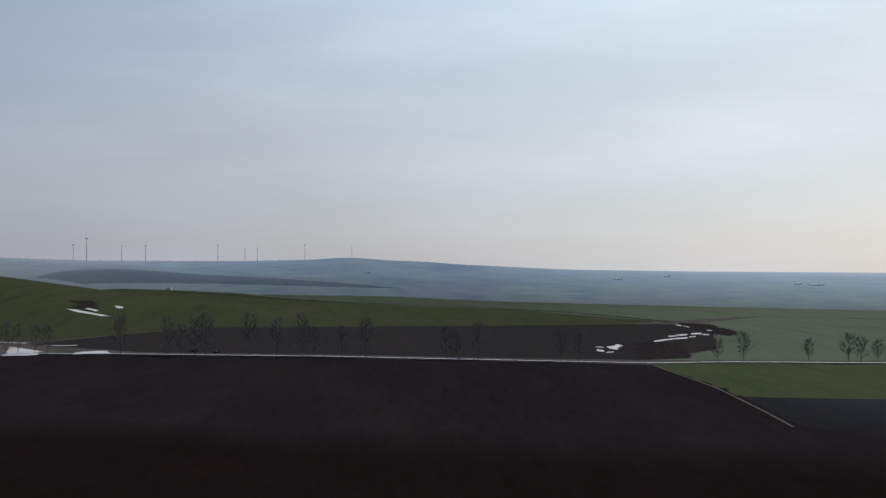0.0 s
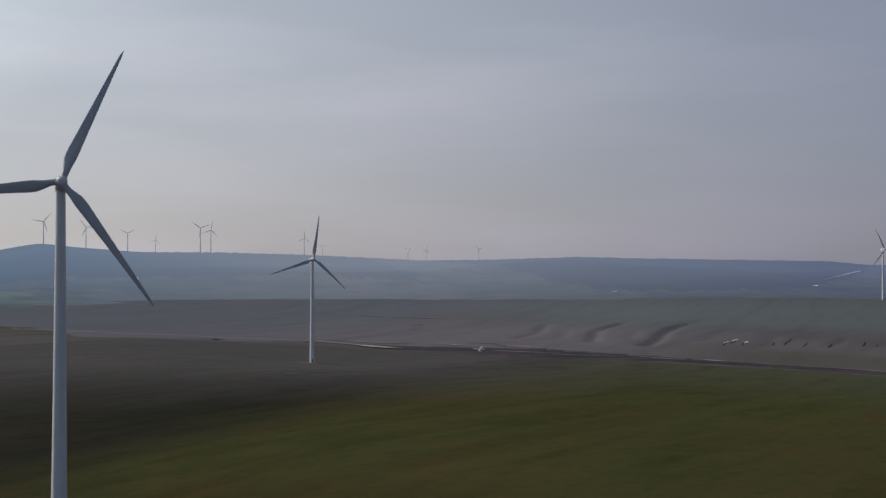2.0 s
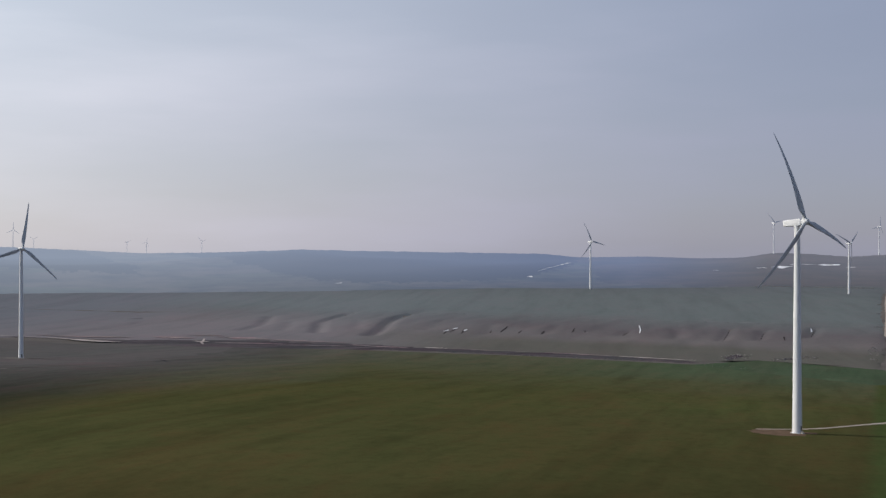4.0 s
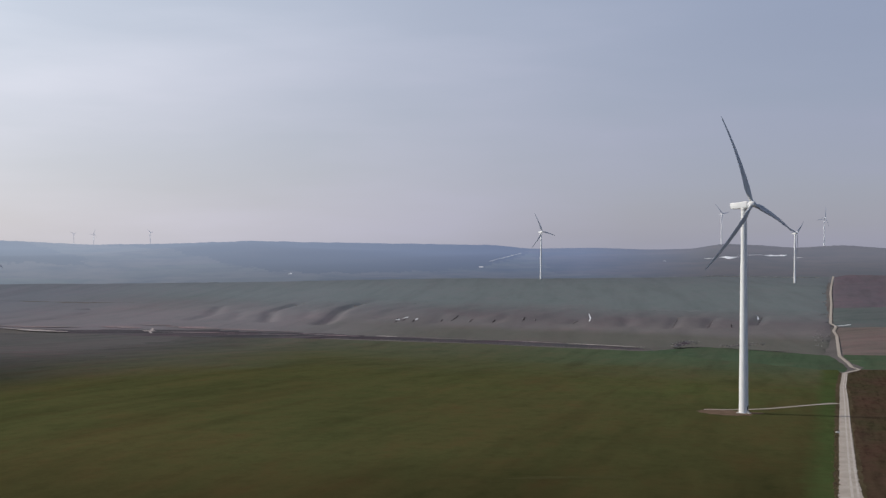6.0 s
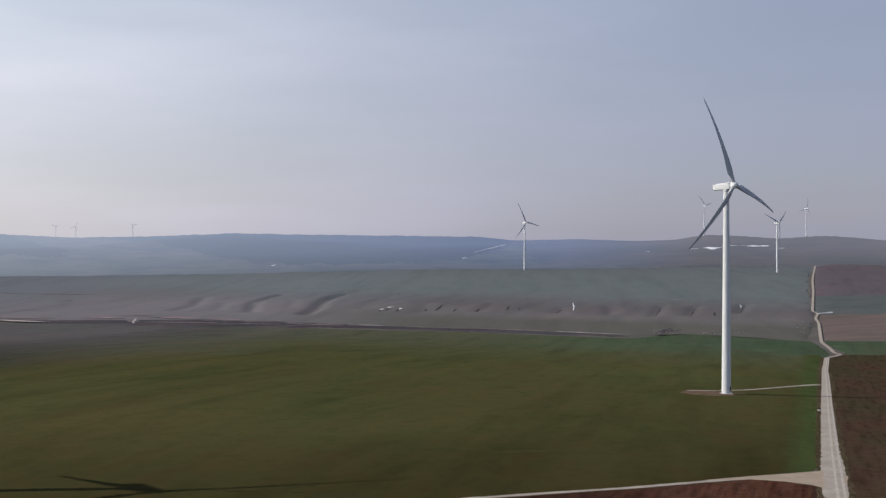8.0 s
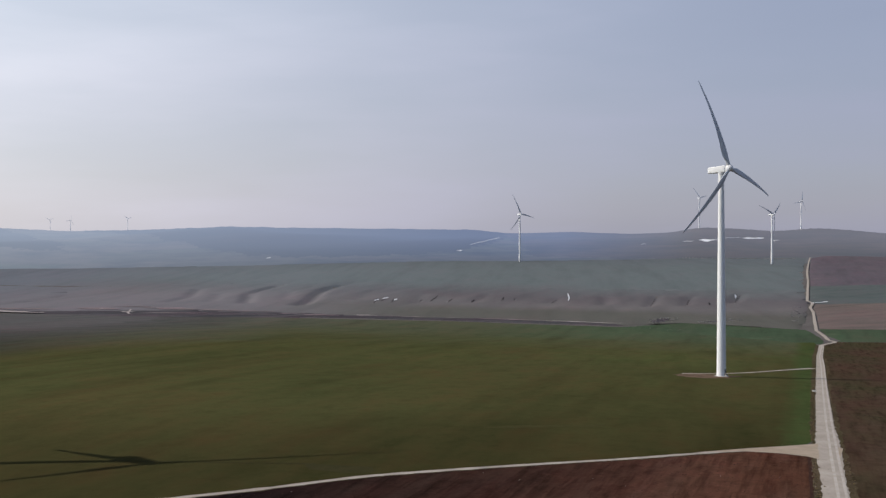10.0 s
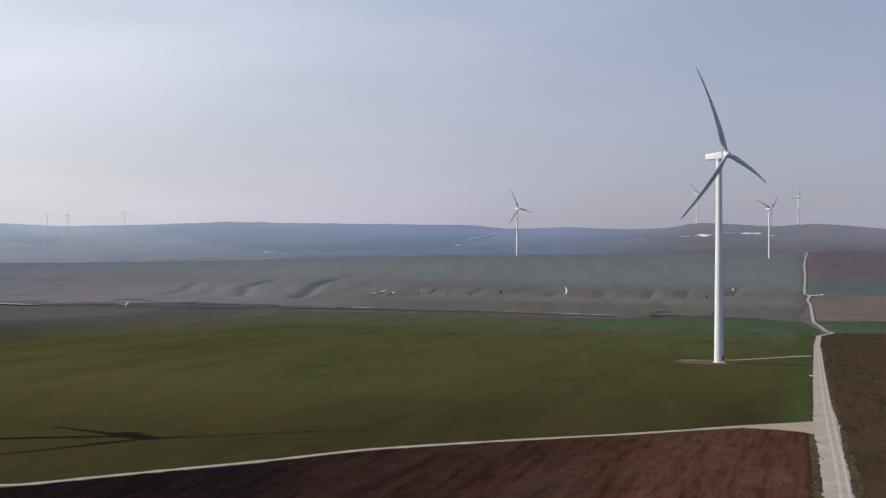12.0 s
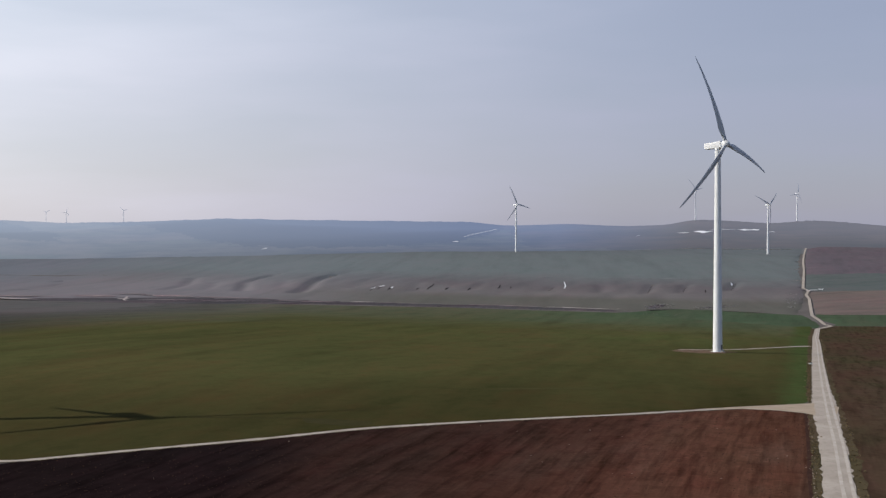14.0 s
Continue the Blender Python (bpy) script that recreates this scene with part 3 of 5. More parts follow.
# ---- fields ----
def feathered(a, b, step, amount, seed):
    """A field's uneven edge from a to b: tongues of crop reaching over it."""
    rng = random.Random(seed)
    k = int(math.hypot(b[0] - a[0], b[1] - a[1]) / step)
    return [(a[0] + (b[0] - a[0]) * i / k + (rng.uniform(-amount, amount) if 0 < i < k else 0), a[1] + (b[1] - a[1]) * i / k) for i in range(k + 1)]


drape("field", [*shifted(TRACK[:12], -0.9), (-330, 230), (-300, 0), (-60, -120), *along(5, 304, -3.0)], M_PLOUGH, 0.07,
      "bare reddish-brown ploughed field with long furrows", cell=16, ragged=0.5)
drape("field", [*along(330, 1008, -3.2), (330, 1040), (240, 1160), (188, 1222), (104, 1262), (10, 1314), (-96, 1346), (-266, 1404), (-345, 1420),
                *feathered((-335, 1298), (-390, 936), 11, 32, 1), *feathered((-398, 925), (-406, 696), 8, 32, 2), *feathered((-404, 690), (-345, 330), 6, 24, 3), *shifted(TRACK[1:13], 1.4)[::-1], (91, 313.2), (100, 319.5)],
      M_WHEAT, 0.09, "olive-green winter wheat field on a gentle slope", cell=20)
drape("field", [(-276, 312), (-350, 696), (-336, 936), (-285, 1298), (-300, 1425), (-513, 1440), (-530, 1335), (-480, 1150), (-560, 960), (-690, 800), (-738, 729), (-823, 670), (-837, 562), (-834, 488),
                (-747, 359), (-712, 310), (-680, 240), (-573, 160), (-511, 214), (-445, 250), (-364, 282), (-310, 302)], M_STUBBLE, 0.05, "dark stubble field turning green", cell=24, ragged=1.5)
drape("field", [(-520, 1345), (-470, 1150), (-550, 960), (-690, 806), (-864, 938), (-825, 1020), (-765, 1243), (-659, 1330), (-600, 1390)], M_STUBBLE, 0.2, "dull brown fallow field by the ravine", cell=26)
drape("field", [(-332, 226), (-284, 303), (-310, 297), (-364, 277), (-445, 245), (-511, 210), (-568, 161), (-520, 117), (-466, 75), (-302, -61)], M_STUBBLE, 0.09, "dark green stubble triangle between two tracks", cell=24)
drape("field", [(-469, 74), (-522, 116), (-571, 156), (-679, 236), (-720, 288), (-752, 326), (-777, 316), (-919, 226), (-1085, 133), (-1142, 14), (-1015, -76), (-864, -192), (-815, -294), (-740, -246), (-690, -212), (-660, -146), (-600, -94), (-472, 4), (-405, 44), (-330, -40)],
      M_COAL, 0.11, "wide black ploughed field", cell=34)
drape("field", [(-668, -130), (-700, -200), (-737, -240), (-860, -322), (-1020, -455), (-970, -590), (-893, -770), (-783, -945), (-650, -1110), (-200, -900), (-100, -400), (-310, -70), (-395, 52), (-475, 12), (-606, -84)],
      M_BLACK, 0.09, "black ploughed field beside the tree-lined road", cell=40)
drape("field", [(-1030, -461), (-860, -328), (-812, -298), (-864, -190), (-1015, -74), (-1142, 16), (-1264, -71), (-1270, -165), (-1150, -284), (-1085, -396)], M_LIGHT, 0.24, "green field beside the road", cell=34)
drape("field", [(-1085, 137), (-919, 228), (-775, 314), (-760, 330), (-830, 372), (-930, 480), (-1040, 560), (-1500, 900), (-2053, 1078), (-2006, 716), (-1810, 493), (-1400, 300)], M_GREEN, 0.22, "dull green crop field", cell=45)
drape("field", [(-752, 322), (-722, 300), (-742, 360), (-828, 490), (-831, 562), (-818, 668), (-862, 735), (-1144, 930), (-1083, 1174), (-1278, 1209), (-1599, 1176), (-2000, 1090), (-1500, 900), (-1040, 560), (-930, 480), (-830, 372)],
      M_RISE, 0.26, "light green crop field on a low rise", cell=45)
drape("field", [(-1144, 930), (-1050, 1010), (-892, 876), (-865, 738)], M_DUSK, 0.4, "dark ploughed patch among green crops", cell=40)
drape("field", [(-892, 872), (-862, 735), (-820, 672), (-738, 733), (-690, 800), (-780, 860)], M_GREEN, 0.34, "dull green strip beside a dark patch", cell=40)
drape("field", [(-1942, -2300), (-2089, -2070), (-2037, -1216), (-1779, -789), (-1668, -787), (-1382, -1017), (-1107, -1143), (-830, -1110), (-640, -1250), (-500, -1700), (-700, -2400), (-1400, -2560)], M_HILLSIDE, 0.3, "wide green crop field on a slope", cell=60)
drape("field", [(-1107, -1143), (-1382, -1017), (-1668, -787), (-1726, -717), (-1541, -598), (-1250, -480), (-1070, -480), (-1012, -590), (-935, -770), (-825, -945), (-800, -1100)], M_HAZEL, 0.3, "dark brown field behind roadside trees", cell=45)
drape("field", [(-1075, -470), (-1250, -478), (-1541, -594), (-1726, -712), (-2050, -700), (-2150, -100), (-2050, 340), (-1735, 130), (-1464, -50), (-1310, -190), (-1185, -300), (-1110, -415)], M_MIST, 0.3, "pale green field behind roadside trees", cell=60)
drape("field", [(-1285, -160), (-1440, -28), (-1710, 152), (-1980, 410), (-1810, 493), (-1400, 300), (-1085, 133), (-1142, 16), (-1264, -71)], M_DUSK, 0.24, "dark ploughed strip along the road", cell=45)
drape("field", [(-2060, -720), (-1780, -785), (-2037, -1216), (-2089, -2000), (-2300, -1700), (-2420, -1100), (-2500, -400), (-2330, 300), (-2160, -100)], M_MIST, 0.5, "pale green fields of the plain", cell=90, ragged=12)
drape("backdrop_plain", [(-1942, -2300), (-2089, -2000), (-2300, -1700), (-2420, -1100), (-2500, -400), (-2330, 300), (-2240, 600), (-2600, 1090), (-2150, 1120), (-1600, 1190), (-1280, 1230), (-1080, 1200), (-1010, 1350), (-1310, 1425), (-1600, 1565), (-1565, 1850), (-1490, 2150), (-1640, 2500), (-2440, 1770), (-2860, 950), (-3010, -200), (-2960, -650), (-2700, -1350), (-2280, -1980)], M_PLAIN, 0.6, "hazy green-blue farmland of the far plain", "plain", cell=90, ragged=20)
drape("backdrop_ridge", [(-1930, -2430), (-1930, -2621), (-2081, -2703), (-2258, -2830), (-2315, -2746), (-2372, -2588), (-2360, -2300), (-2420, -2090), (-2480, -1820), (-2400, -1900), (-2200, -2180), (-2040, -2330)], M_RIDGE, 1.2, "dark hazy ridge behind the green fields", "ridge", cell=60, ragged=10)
ribbon("ditch", [(-1979, -2165), (-2024, -2054), (-2070, -1700), (-2100, -1395), (-1998, -1075), (-1874, -895), (-1765, -753)], 9, M_HAZEL, 0.75, "dark overgrown ditch between green fields", "ditch", 3)
# east of the main road
drape("field", [*along(105, 338, 3.4), (400, 330), (420, 120)], M_EAST, 0.07, "reddish-brown ploughed field beside the gravel road", cell=24, ragged=0.8)
drape("field", [*along(335, 452, 3.4), (450, 430), (400, 328)], M_EAST, 0.085, "dull green-brown strip beside the gravel road", cell=24, ragged=0.8)
drape("field", [*along(449, 1008, 3.4), (351, 1046), (620, 1010), (450, 426)], M_EAST, 0.10, "dark red ploughed strip beside the gravel road", cell=26, ragged=0.8)
drape("field", [(353, 1048), (361, 1062), *along(1101, 1190, 3.4), (640, 1150), (620, 1012)], M_BRIGHT, 0.5, "dull green crop strip in the valley", cell=16, ragged=1)
drape("field", [*along(1186, 1492, 3.4), (830, 1420), (640, 1145)], M_PINK, 0.75, "pinkish-brown fallow field", cell=16, ragged=2)
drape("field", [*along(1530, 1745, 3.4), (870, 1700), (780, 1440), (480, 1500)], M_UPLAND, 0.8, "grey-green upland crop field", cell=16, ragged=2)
drape("field", [*along(1738, 2690, 3.4), (900, 2750), (1420, 2540), (880, 1690)], M_MAUVE, 0.85, "mauve-brown upland ploughed field", cell=20, ragged=2)
# across the valley
drape("field", [(180, 1222), (262, 1278), (366, 1180), (353, 1100), (345, 1060), (330, 1020), (236, 1140)], M_BRIGHT, 0.5, "green crop strip beside the ravine", cell=30)
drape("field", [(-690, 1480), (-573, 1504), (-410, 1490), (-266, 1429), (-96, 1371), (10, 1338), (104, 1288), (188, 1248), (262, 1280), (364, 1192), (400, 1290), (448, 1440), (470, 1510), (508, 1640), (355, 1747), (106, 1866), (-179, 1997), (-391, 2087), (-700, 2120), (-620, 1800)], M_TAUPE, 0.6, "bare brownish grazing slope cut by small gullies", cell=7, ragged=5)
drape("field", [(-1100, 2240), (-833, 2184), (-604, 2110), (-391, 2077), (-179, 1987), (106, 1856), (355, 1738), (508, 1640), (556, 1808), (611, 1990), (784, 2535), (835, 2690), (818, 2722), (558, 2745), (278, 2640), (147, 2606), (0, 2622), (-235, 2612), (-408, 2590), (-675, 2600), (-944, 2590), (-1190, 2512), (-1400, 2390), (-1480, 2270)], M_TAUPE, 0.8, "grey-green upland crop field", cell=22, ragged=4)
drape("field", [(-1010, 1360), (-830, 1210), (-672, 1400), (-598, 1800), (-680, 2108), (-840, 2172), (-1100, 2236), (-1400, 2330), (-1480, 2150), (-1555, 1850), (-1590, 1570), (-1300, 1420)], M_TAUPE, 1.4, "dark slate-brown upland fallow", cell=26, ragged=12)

ribbon("road_verge", MAIN[:10], 9.0, M_VERGE, 0.10, "weedy grass verges of the gravel road", "verge", 3.0, step=3.0)


def road_width(k):
    """Wide where the track meets it, narrower in the valley and beyond."""
    return 3.5 + 2.0 * float(1 - smooth(0.14, 0.34, k)) + 1.1 * math.exp(-(((k - 0.117) / 0.014) ** 2))


road = ribbon("road_main", MAIN, road_width, M_GRAVEL, lambda x, y: 0.15 + 0.9 * float(smooth(1000, 1300, y)), "pale gravel farm road with worn wheel ruts", "road", 1.2, 0.06, step=2.5)
ribbon("track_verge", TRACK, 3.4, M_VERGE, 0.10, "grassy verges of a dirt track", "verge", 2.0, step=3.0)
ribbon("road_track", TRACK, lambda k: 2.3 + 3.6 * max(0.0, 1 - k * 26), M_GRAVEL, 0.15, "narrow pale gravel track between fields", "track", 1.0, step=3.0)
ribbon("road_west_track", WEST, 3.4, M_DIRT, 0.36, "dull dirt farm track", "track", 0.8)
ribbon("road_low_track", LOW, 1.9, M_DIRT, 0.34, "narrow dirt track through ploughed land", "track", 0.8)
ribbon("road_side_track", RJ[:4], 2.2, M_DIRT, 0.36, "dirt track leading to the paved road", "track", 0.8)
ribbon("road_bank", HIGH, 15, M_HAZEL, 0.3, "dark grassy banks of the paved road", "verge", 2)
ribbon("road_paved", HIGH, 6.2, M_ASPHALT, 0.6, "straight paved country road shining in the sun", "road", 0.0, 0.08)


# ---- wind turbines ----
def part(name, mesh, parent, m=None, label=""):
    ob = new(name, mesh)
    ob.parent = parent
    if m is not None:
        ob.matrix_basis = m
    return tagged(ob, label)


def mesh_of(name, bm, material, shade=True):
    me = bpy.data.meshes.new(name)
    bm.normal_update()
    bm.to_mesh(me)
    bm.free()
    me.materials.append(material)
    if shade:
        me.polygons.foreach_set("use_smooth", np.ones(len(me.polygons), bool))
        me.set_sharp_from_angle(angle=radians(35))
    return me


def lathe(profile, seg=32):
    """A body of revolution about z from (radius, z) pairs."""
    bm = bmesh.new()
    rings = [[bm.verts.new((r * math.cos(2 * math.pi * i / seg), r * math.sin(2 * math.pi * i / seg), z)) for i in range(seg)] for r, z in profile]
    for a, b in zip(rings, rings[1:]):
        for i in range(seg):
            bm.faces.new((a[i], a[(i + 1) % seg], b[(i + 1) % seg], b[i]))
    bm.faces.new(rings[0][::-1])
    bm.faces.new(rings[-1])
    return bm


def box(x0, x1, y0, y1, z0, z1, bevel=0.0, bm=None):
    bm = bm or bmesh.new()
    made = bmesh.ops.create_cube(bm, size=1, matrix=Matrix.Translation(((x0 + x1) / 2, (y0 + y1) / 2, (z0 + z1) / 2)) @ Matrix.Diagonal((x1 - x0, y1 - y0, z1 - z0, 1)))
    if bevel:
        edges = list({e for q in made["verts"] for e in q.link_edges})
        bmesh.ops.bevel(bm, geom=edges, offset=bevel, segments=3, affect="EDGES", profile=0.5)
    return bm


def blade_mesh(material):
    """A 45 m blade along +z, its trailing edge towards +x, bent back by the wind."""
    bm = bmesh.new()
    spans = [1.0, 2.0, 3.2, 5.0, 7.0, 9.5, 13, 17, 22, 27, 32, 37, 41, 44, 45.6, 46.3]
    seg, rings = 14, []
    for s in spans:
        k = float(smooth(2.4, 8.5, s))
        chord = 1.9 * (1 - k) + k * (3.75 - 3.05 * ((s - 8.5) / 37.8 if s > 8.5 else 0) ** 0.85)
        if s > 44:
            chord *= 1 - 0.7 * ((s - 44) / 2.3)
        thick = 1.9 * (1 - k) + k * chord * (0.30 - 0.17 * min(1, s / 35))
        twist = -radians(16 * (1 - min(1, s / 40)) ** 1.6 + 2)
        ahead = 0.95 * (1 - k) + k * 0.33 * chord
        ring = []
        for i in range(seg):
            a = 2 * math.pi * i / seg
            u = (1 - math.cos(a)) / 2
            x = -ahead + chord * u
            sharp = (1 - k) + k * (1 - 0.75 * u) * 1.35
            y = 0.5 * thick * math.sin(a) * sharp
            px, py = x * math.cos(twist) - y * math.sin(twist), x * math.sin(twist) + y * math.cos(twist)
            ring.append(bm.verts.new((px, py - 6.6 * (s / 46) ** 2, s)))
        rings.append(ring)
    for a, b in zip(rings, rings[1:]):
        for i in range(seg):
            bm.faces.new((a[i], a[(i + 1) % seg], b[(i + 1) % seg], b[i]))
    bm.faces.new(rings[0][::-1])
    bm.faces.new(rings[-1])
    bmesh.ops.recalc_face_normals(bm, faces=bm.faces[:])
    return mesh_of("blade", bm, material)


def nacelle_mesh(material):
    bm = box(-1.85, 1.85, -7.3, 3.0, -1.9, 1.65, 0.4)
    for q in bm.verts:  # the tail slims down and the belly rises
        k = float(smooth(-3, -7.3, q.co.y))
        q.co.x *= 1 - 0.16 * k
        if q.co.z < 0:
            q.co.z += 0.55 * k
        f = float(smooth(1.6, 3.0, q.co.y))
        q.co.x *= 1 - 0.12 * f
    return mesh_of("nacelle", bm, material)


def hub_mesh(material):
    bm = lathe([(1.45, -1.7), (1.62, -1.2), (1.75, -0.3), (1.72, 0.5), (1.5, 1.2), (1.05, 1.8), (0.5, 2.15), (0.08, 2.25)], 24)
    bmesh.ops.rotate(bm, cent=(0, 0, 0), matrix=Matrix.Rotation(radians(-90), 3, "X"), verts=bm.verts[:])
    return mesh_of("hub", bm, material)


def turbine_set(paint, gel):
    seam = [(2.38, 0)]
    for z in (0.25, 24.0, 50.0, 77.0):
        r = 2.38 - 0.98 * z / 102.6
        seam += [(r, z - 0.12), (r + 0.05, z - 0.1), (r + 0.05, z + 0.1), (r, z + 0.12)] if z > 1 else []
    seam += [(1.40, 102.6), (1.62, 102.65), (1.62, 103.6)]
    door = box(-0.5, 0.5, -0.09, 0.09, 0, 2.3, 0.06)
    steps = bmesh.new()
    for i in range(6):
        box(-0.6, 0.6, 0.3 * i, 0.3 * i + 0.3, 0, 1.5 - 0.25 * i, 0.0, steps)
    return {
        "tower": mesh_of("tower", lathe(seam, 36), paint), "nacelle": nacelle_mesh(paint), "hub": hub_mesh(paint), "blade": blade_mesh(gel),
        "collar": mesh_of("root_collar", lathe([(1.02, 0.9), (1.10, 1.0), (1.10, 1.7), (1.0, 1.8)], 20), paint),
        "door": mesh_of("door", door, M_DARK), "steps": mesh_of("steps", steps, M_CONCRETE, False),
        "plinth": mesh_of("plinth", lathe([(3.6, -2.5), (3.6, 0.22), (3.45, 0.3), (2.4, 0.32)], 36), M_CONCRETE),
    }


def turbine(kit, x, y, phase, facing, label, scale=1.0, sink=0.0, detail=True):
    base = new("wind_turbine")
    base.matrix_basis = pose(x, y, ground_z(x, y) - sink, 0, 0, -facing) @ Matrix.Scale(scale, 4)
    tower = part("tower", kit["tower"], base)
    nacelle = part("nacelle", kit["nacelle"], base, pose(0, 0, 105, 5, 0, 0))
    hub = part("hub", kit["hub"], base, pose(0, 4.7, 105.4, 5, 0, 0))
    for i in range(3):
        turn = Matrix.Rotation(radians(-(phase + 120 * i)), 4, "Y")
        part("blade", kit["blade"], hub, turn, "long tapered grey rotor blade")
        if detail:
            part("root_collar", kit["collar"], hub, turn)
    if detail:
        part("door", kit["door"], tower, pose(0, 2.36, 1.6), "dark steel tower door")
        part("steps", kit["steps"], tower, pose(0, 2.4, 0.1), "concrete entrance steps")
        part("plinth", kit["plinth"], base, None, "round concrete foundation")
    return tagged(base, label, "wind turbine", "wind turbines of the farm")


KIT = turbine_set(M_PAINT, M_BLADE)
FAR_KIT = turbine_set(M_FAR_PAINT, M_FAR_PAINT)
turbine(KIT, 139.4, 587.3, -14, 138, "white three-bladed wind turbine on a gravel pad in wheat")
turbine(KIT, -213, 297.5, 23.7, 142, "white three-bladed wind turbine beside a pale track")
turbine(KIT, -686.8, 329.7, 35, 140, "white three-bladed wind turbine at a track's end")
turbine(KIT, -475, 1085, 11, 140, "white three-bladed wind turbine on dark farmland")
turbine(KIT, 162, 2560, -20, 140, "white three-bladed wind turbine on the upland fields")
turbine(KIT, 688, 2451, 55, 140, "white three-bladed wind turbine beside the upland road")
# heading, distance, size, phase: the farms on the hills
NORTH_RIDGE = [(12.3, 4300, 1.05, 80), (17.0, 4330, 0.95, 20), (-18.9, 4420, 0.36, 60), (-18.0, 4420, 0.42, 20), (-15.4, 4420, 0.42, 75),
       (-24.0, 4420, 0.62, 5), (-23.1, 4430, 0.35, 60), (-29.0, 4320, 0.86, 68), (-28.5, 4340, 0.80, 12), (-31.1, 4420, 0.47, 10), (-32.4, 4360, 0.66, 60), (-34.3, 4330, 0.82, 85), (-36.2, 4310, 0.88, 40),
       (-42.2, 4320, 0.85, 20), (-42.9, 4420, 0.36, 70), (-43.3, 4310, 0.81, 60), (-44.4, 4420, 0.40, 35), (-46.6, 4420, 0.28, 15), (-49.7, 4340, 0.48, 85), (-52.0, 4340, 0.56, 10), (-54.3, 4340, 0.60, 55)]
SOUTH_RIDGE = [
       (-128.8, 4400, 0.42, 20), (-131.1, 4400, 0.55, 70), (-133.4, 4400, 0.48, 35), (-134.0, 4400, 0.48, 95), (-135.3, 4400, 0.58, 5), (-138.7, 4350, 0.57, 60), (-139.8, 4320, 0.52, 0), (-141.4, 4300, 0.78, 0), (-142.0, 4420, 0.55, 40)]
for az, d, size, phase in NORTH_RIDGE + SOUTH_RIDGE:
    turbine(FAR_KIT, d * math.sin(radians(az)), d * math.cos(radians(az)), phase, 140, "distant grey wind turbine on the hazy ridge", size, 1.5, False)


# ---- turbine pads and access tracks ----
def oval(cx, cy, rx, ry, turn=0.0, n=22, rough=0.12):
    out = []
    for i in range(n):
        a = 2 * math.pi * i / n
        k = 1 + rough * noise.noise(Vector((cx + 3 * math.cos(a), cy + 3 * math.sin(a), 0.5)))
        x, y = rx * k * math.cos(a), ry * k * math.sin(a)
        out.append((cx + x * math.cos(turn) - y * math.sin(turn), cy + x * math.sin(turn) + y * math.cos(turn)))
    return out


M_STREAK = plain_material("thin_wheat_on_soil", (0.05, 0.046, 0.02), (0.058, 0.054, 0.024), 0.25, 0.95, 0.2, 0.05)
M_PAD = plain_material("trampled_soil", (0.16, 0.11, 0.08), (0.085, 0.06, 0.042), 0.3, 0.95, 0.3, 0.05)
M_STRAW = plain_material("dry_straw", (0.20, 0.15, 0.085), (0.13, 0.10, 0.055), 0.8, 0.95, 0.0)
M_APRON = plain_material("packed_tan_soil", (0.38, 0.31, 0.245), (0.31, 0.25, 0.195), 0.3, 0.95, 0.3, 0.05)
drape("road_apron", [(66, 301.5), (79, 308.6), (92, 314.8), (103.5, 321), (107, 312), (101, 296), (95.6, 290), (92.5, 297), (87, 301.5), (78, 304)], M_APRON, 0.17, "packed tan earth where track and road meet", "apron", 6, 0.5)
drape("turbine_pad", oval(131, 588, 16, 15, 0.2, 30, 0.4), M_PAD, 0.14, "trampled gravel pad round a turbine foot", "pad", 8, 1.5)
ribbon("road_pad_track", [(122, 600), (150, 607), (174, 630), (194, 648), (209, 660)], lambda k: 3.0 + 3.0 * max(0.0, k - 0.8) * 5, M_GRAVEL, 0.17, "pale gravel access track to a turbine", "track", 0.3)
drape("worn_streak", [(98, 585), (108, 590), (118, 592), (119, 597), (108, 596), (100, 592)], M_STREAK, 0.12, "dull worn streak beside the turbine pad", "mark", 6, 2.5, step=3.0, bend=5.0)
drape("turbine_pad", oval(-213, 297, 9, 8), M_PAD, 0.13, "gravel pad round a turbine foot", "pad", 8, 1.5)
drape("turbine_pad", oval(-690, 327, 13, 10), M_DIRT, 0.2, "dirt pad round a turbine foot", "pad", 9, 1.5)
ribbon("road_pad_track", [(-719, 291), (-712, 310), (-700, 324), (-640, 350)], 2.8, M_DIRT, 0.3, "dirt access track to a turbine", "track", 0.6)
drape("turbine_pad", oval(-477, 1084, 14, 12), M_DIRT, 0.3, "pale dirt pad round a turbine foot", "pad", 9, 2)
ribbon("road_pad_track", [(-700, 1010), (-600, 1040), (-520, 1070), (-480, 1080), (-440, 1092)], 3.0, M_DIRT, 0.3, "faint dirt access track to a turbine", "track", 0.6)
drape("turbine_pad", oval(162, 2560, 9, 8), M_DIRT, 1.0, "dirt pad round a turbine foot", "pad", 10, 2)
drape("turbine_pad", oval(688, 2451, 9, 8), M_DIRT, 1.0, "dirt pad round a turbine foot", "pad", 10, 2)

# tyre marks, damp soil in the wheat and the furrow beside the road
M_MARK = plain_material("damp_trodden_soil", (0.036, 0.033, 0.016), (0.044, 0.04, 0.019), 0.25, 0.95, 0.2, 0.05)
M_FURROW = plain_material("dark_open_furrow", (0.0384, 0.0216, 0.0176), (0.0544, 0.0304, 0.024), 0.4, 0.95, 0.3, 0.05)
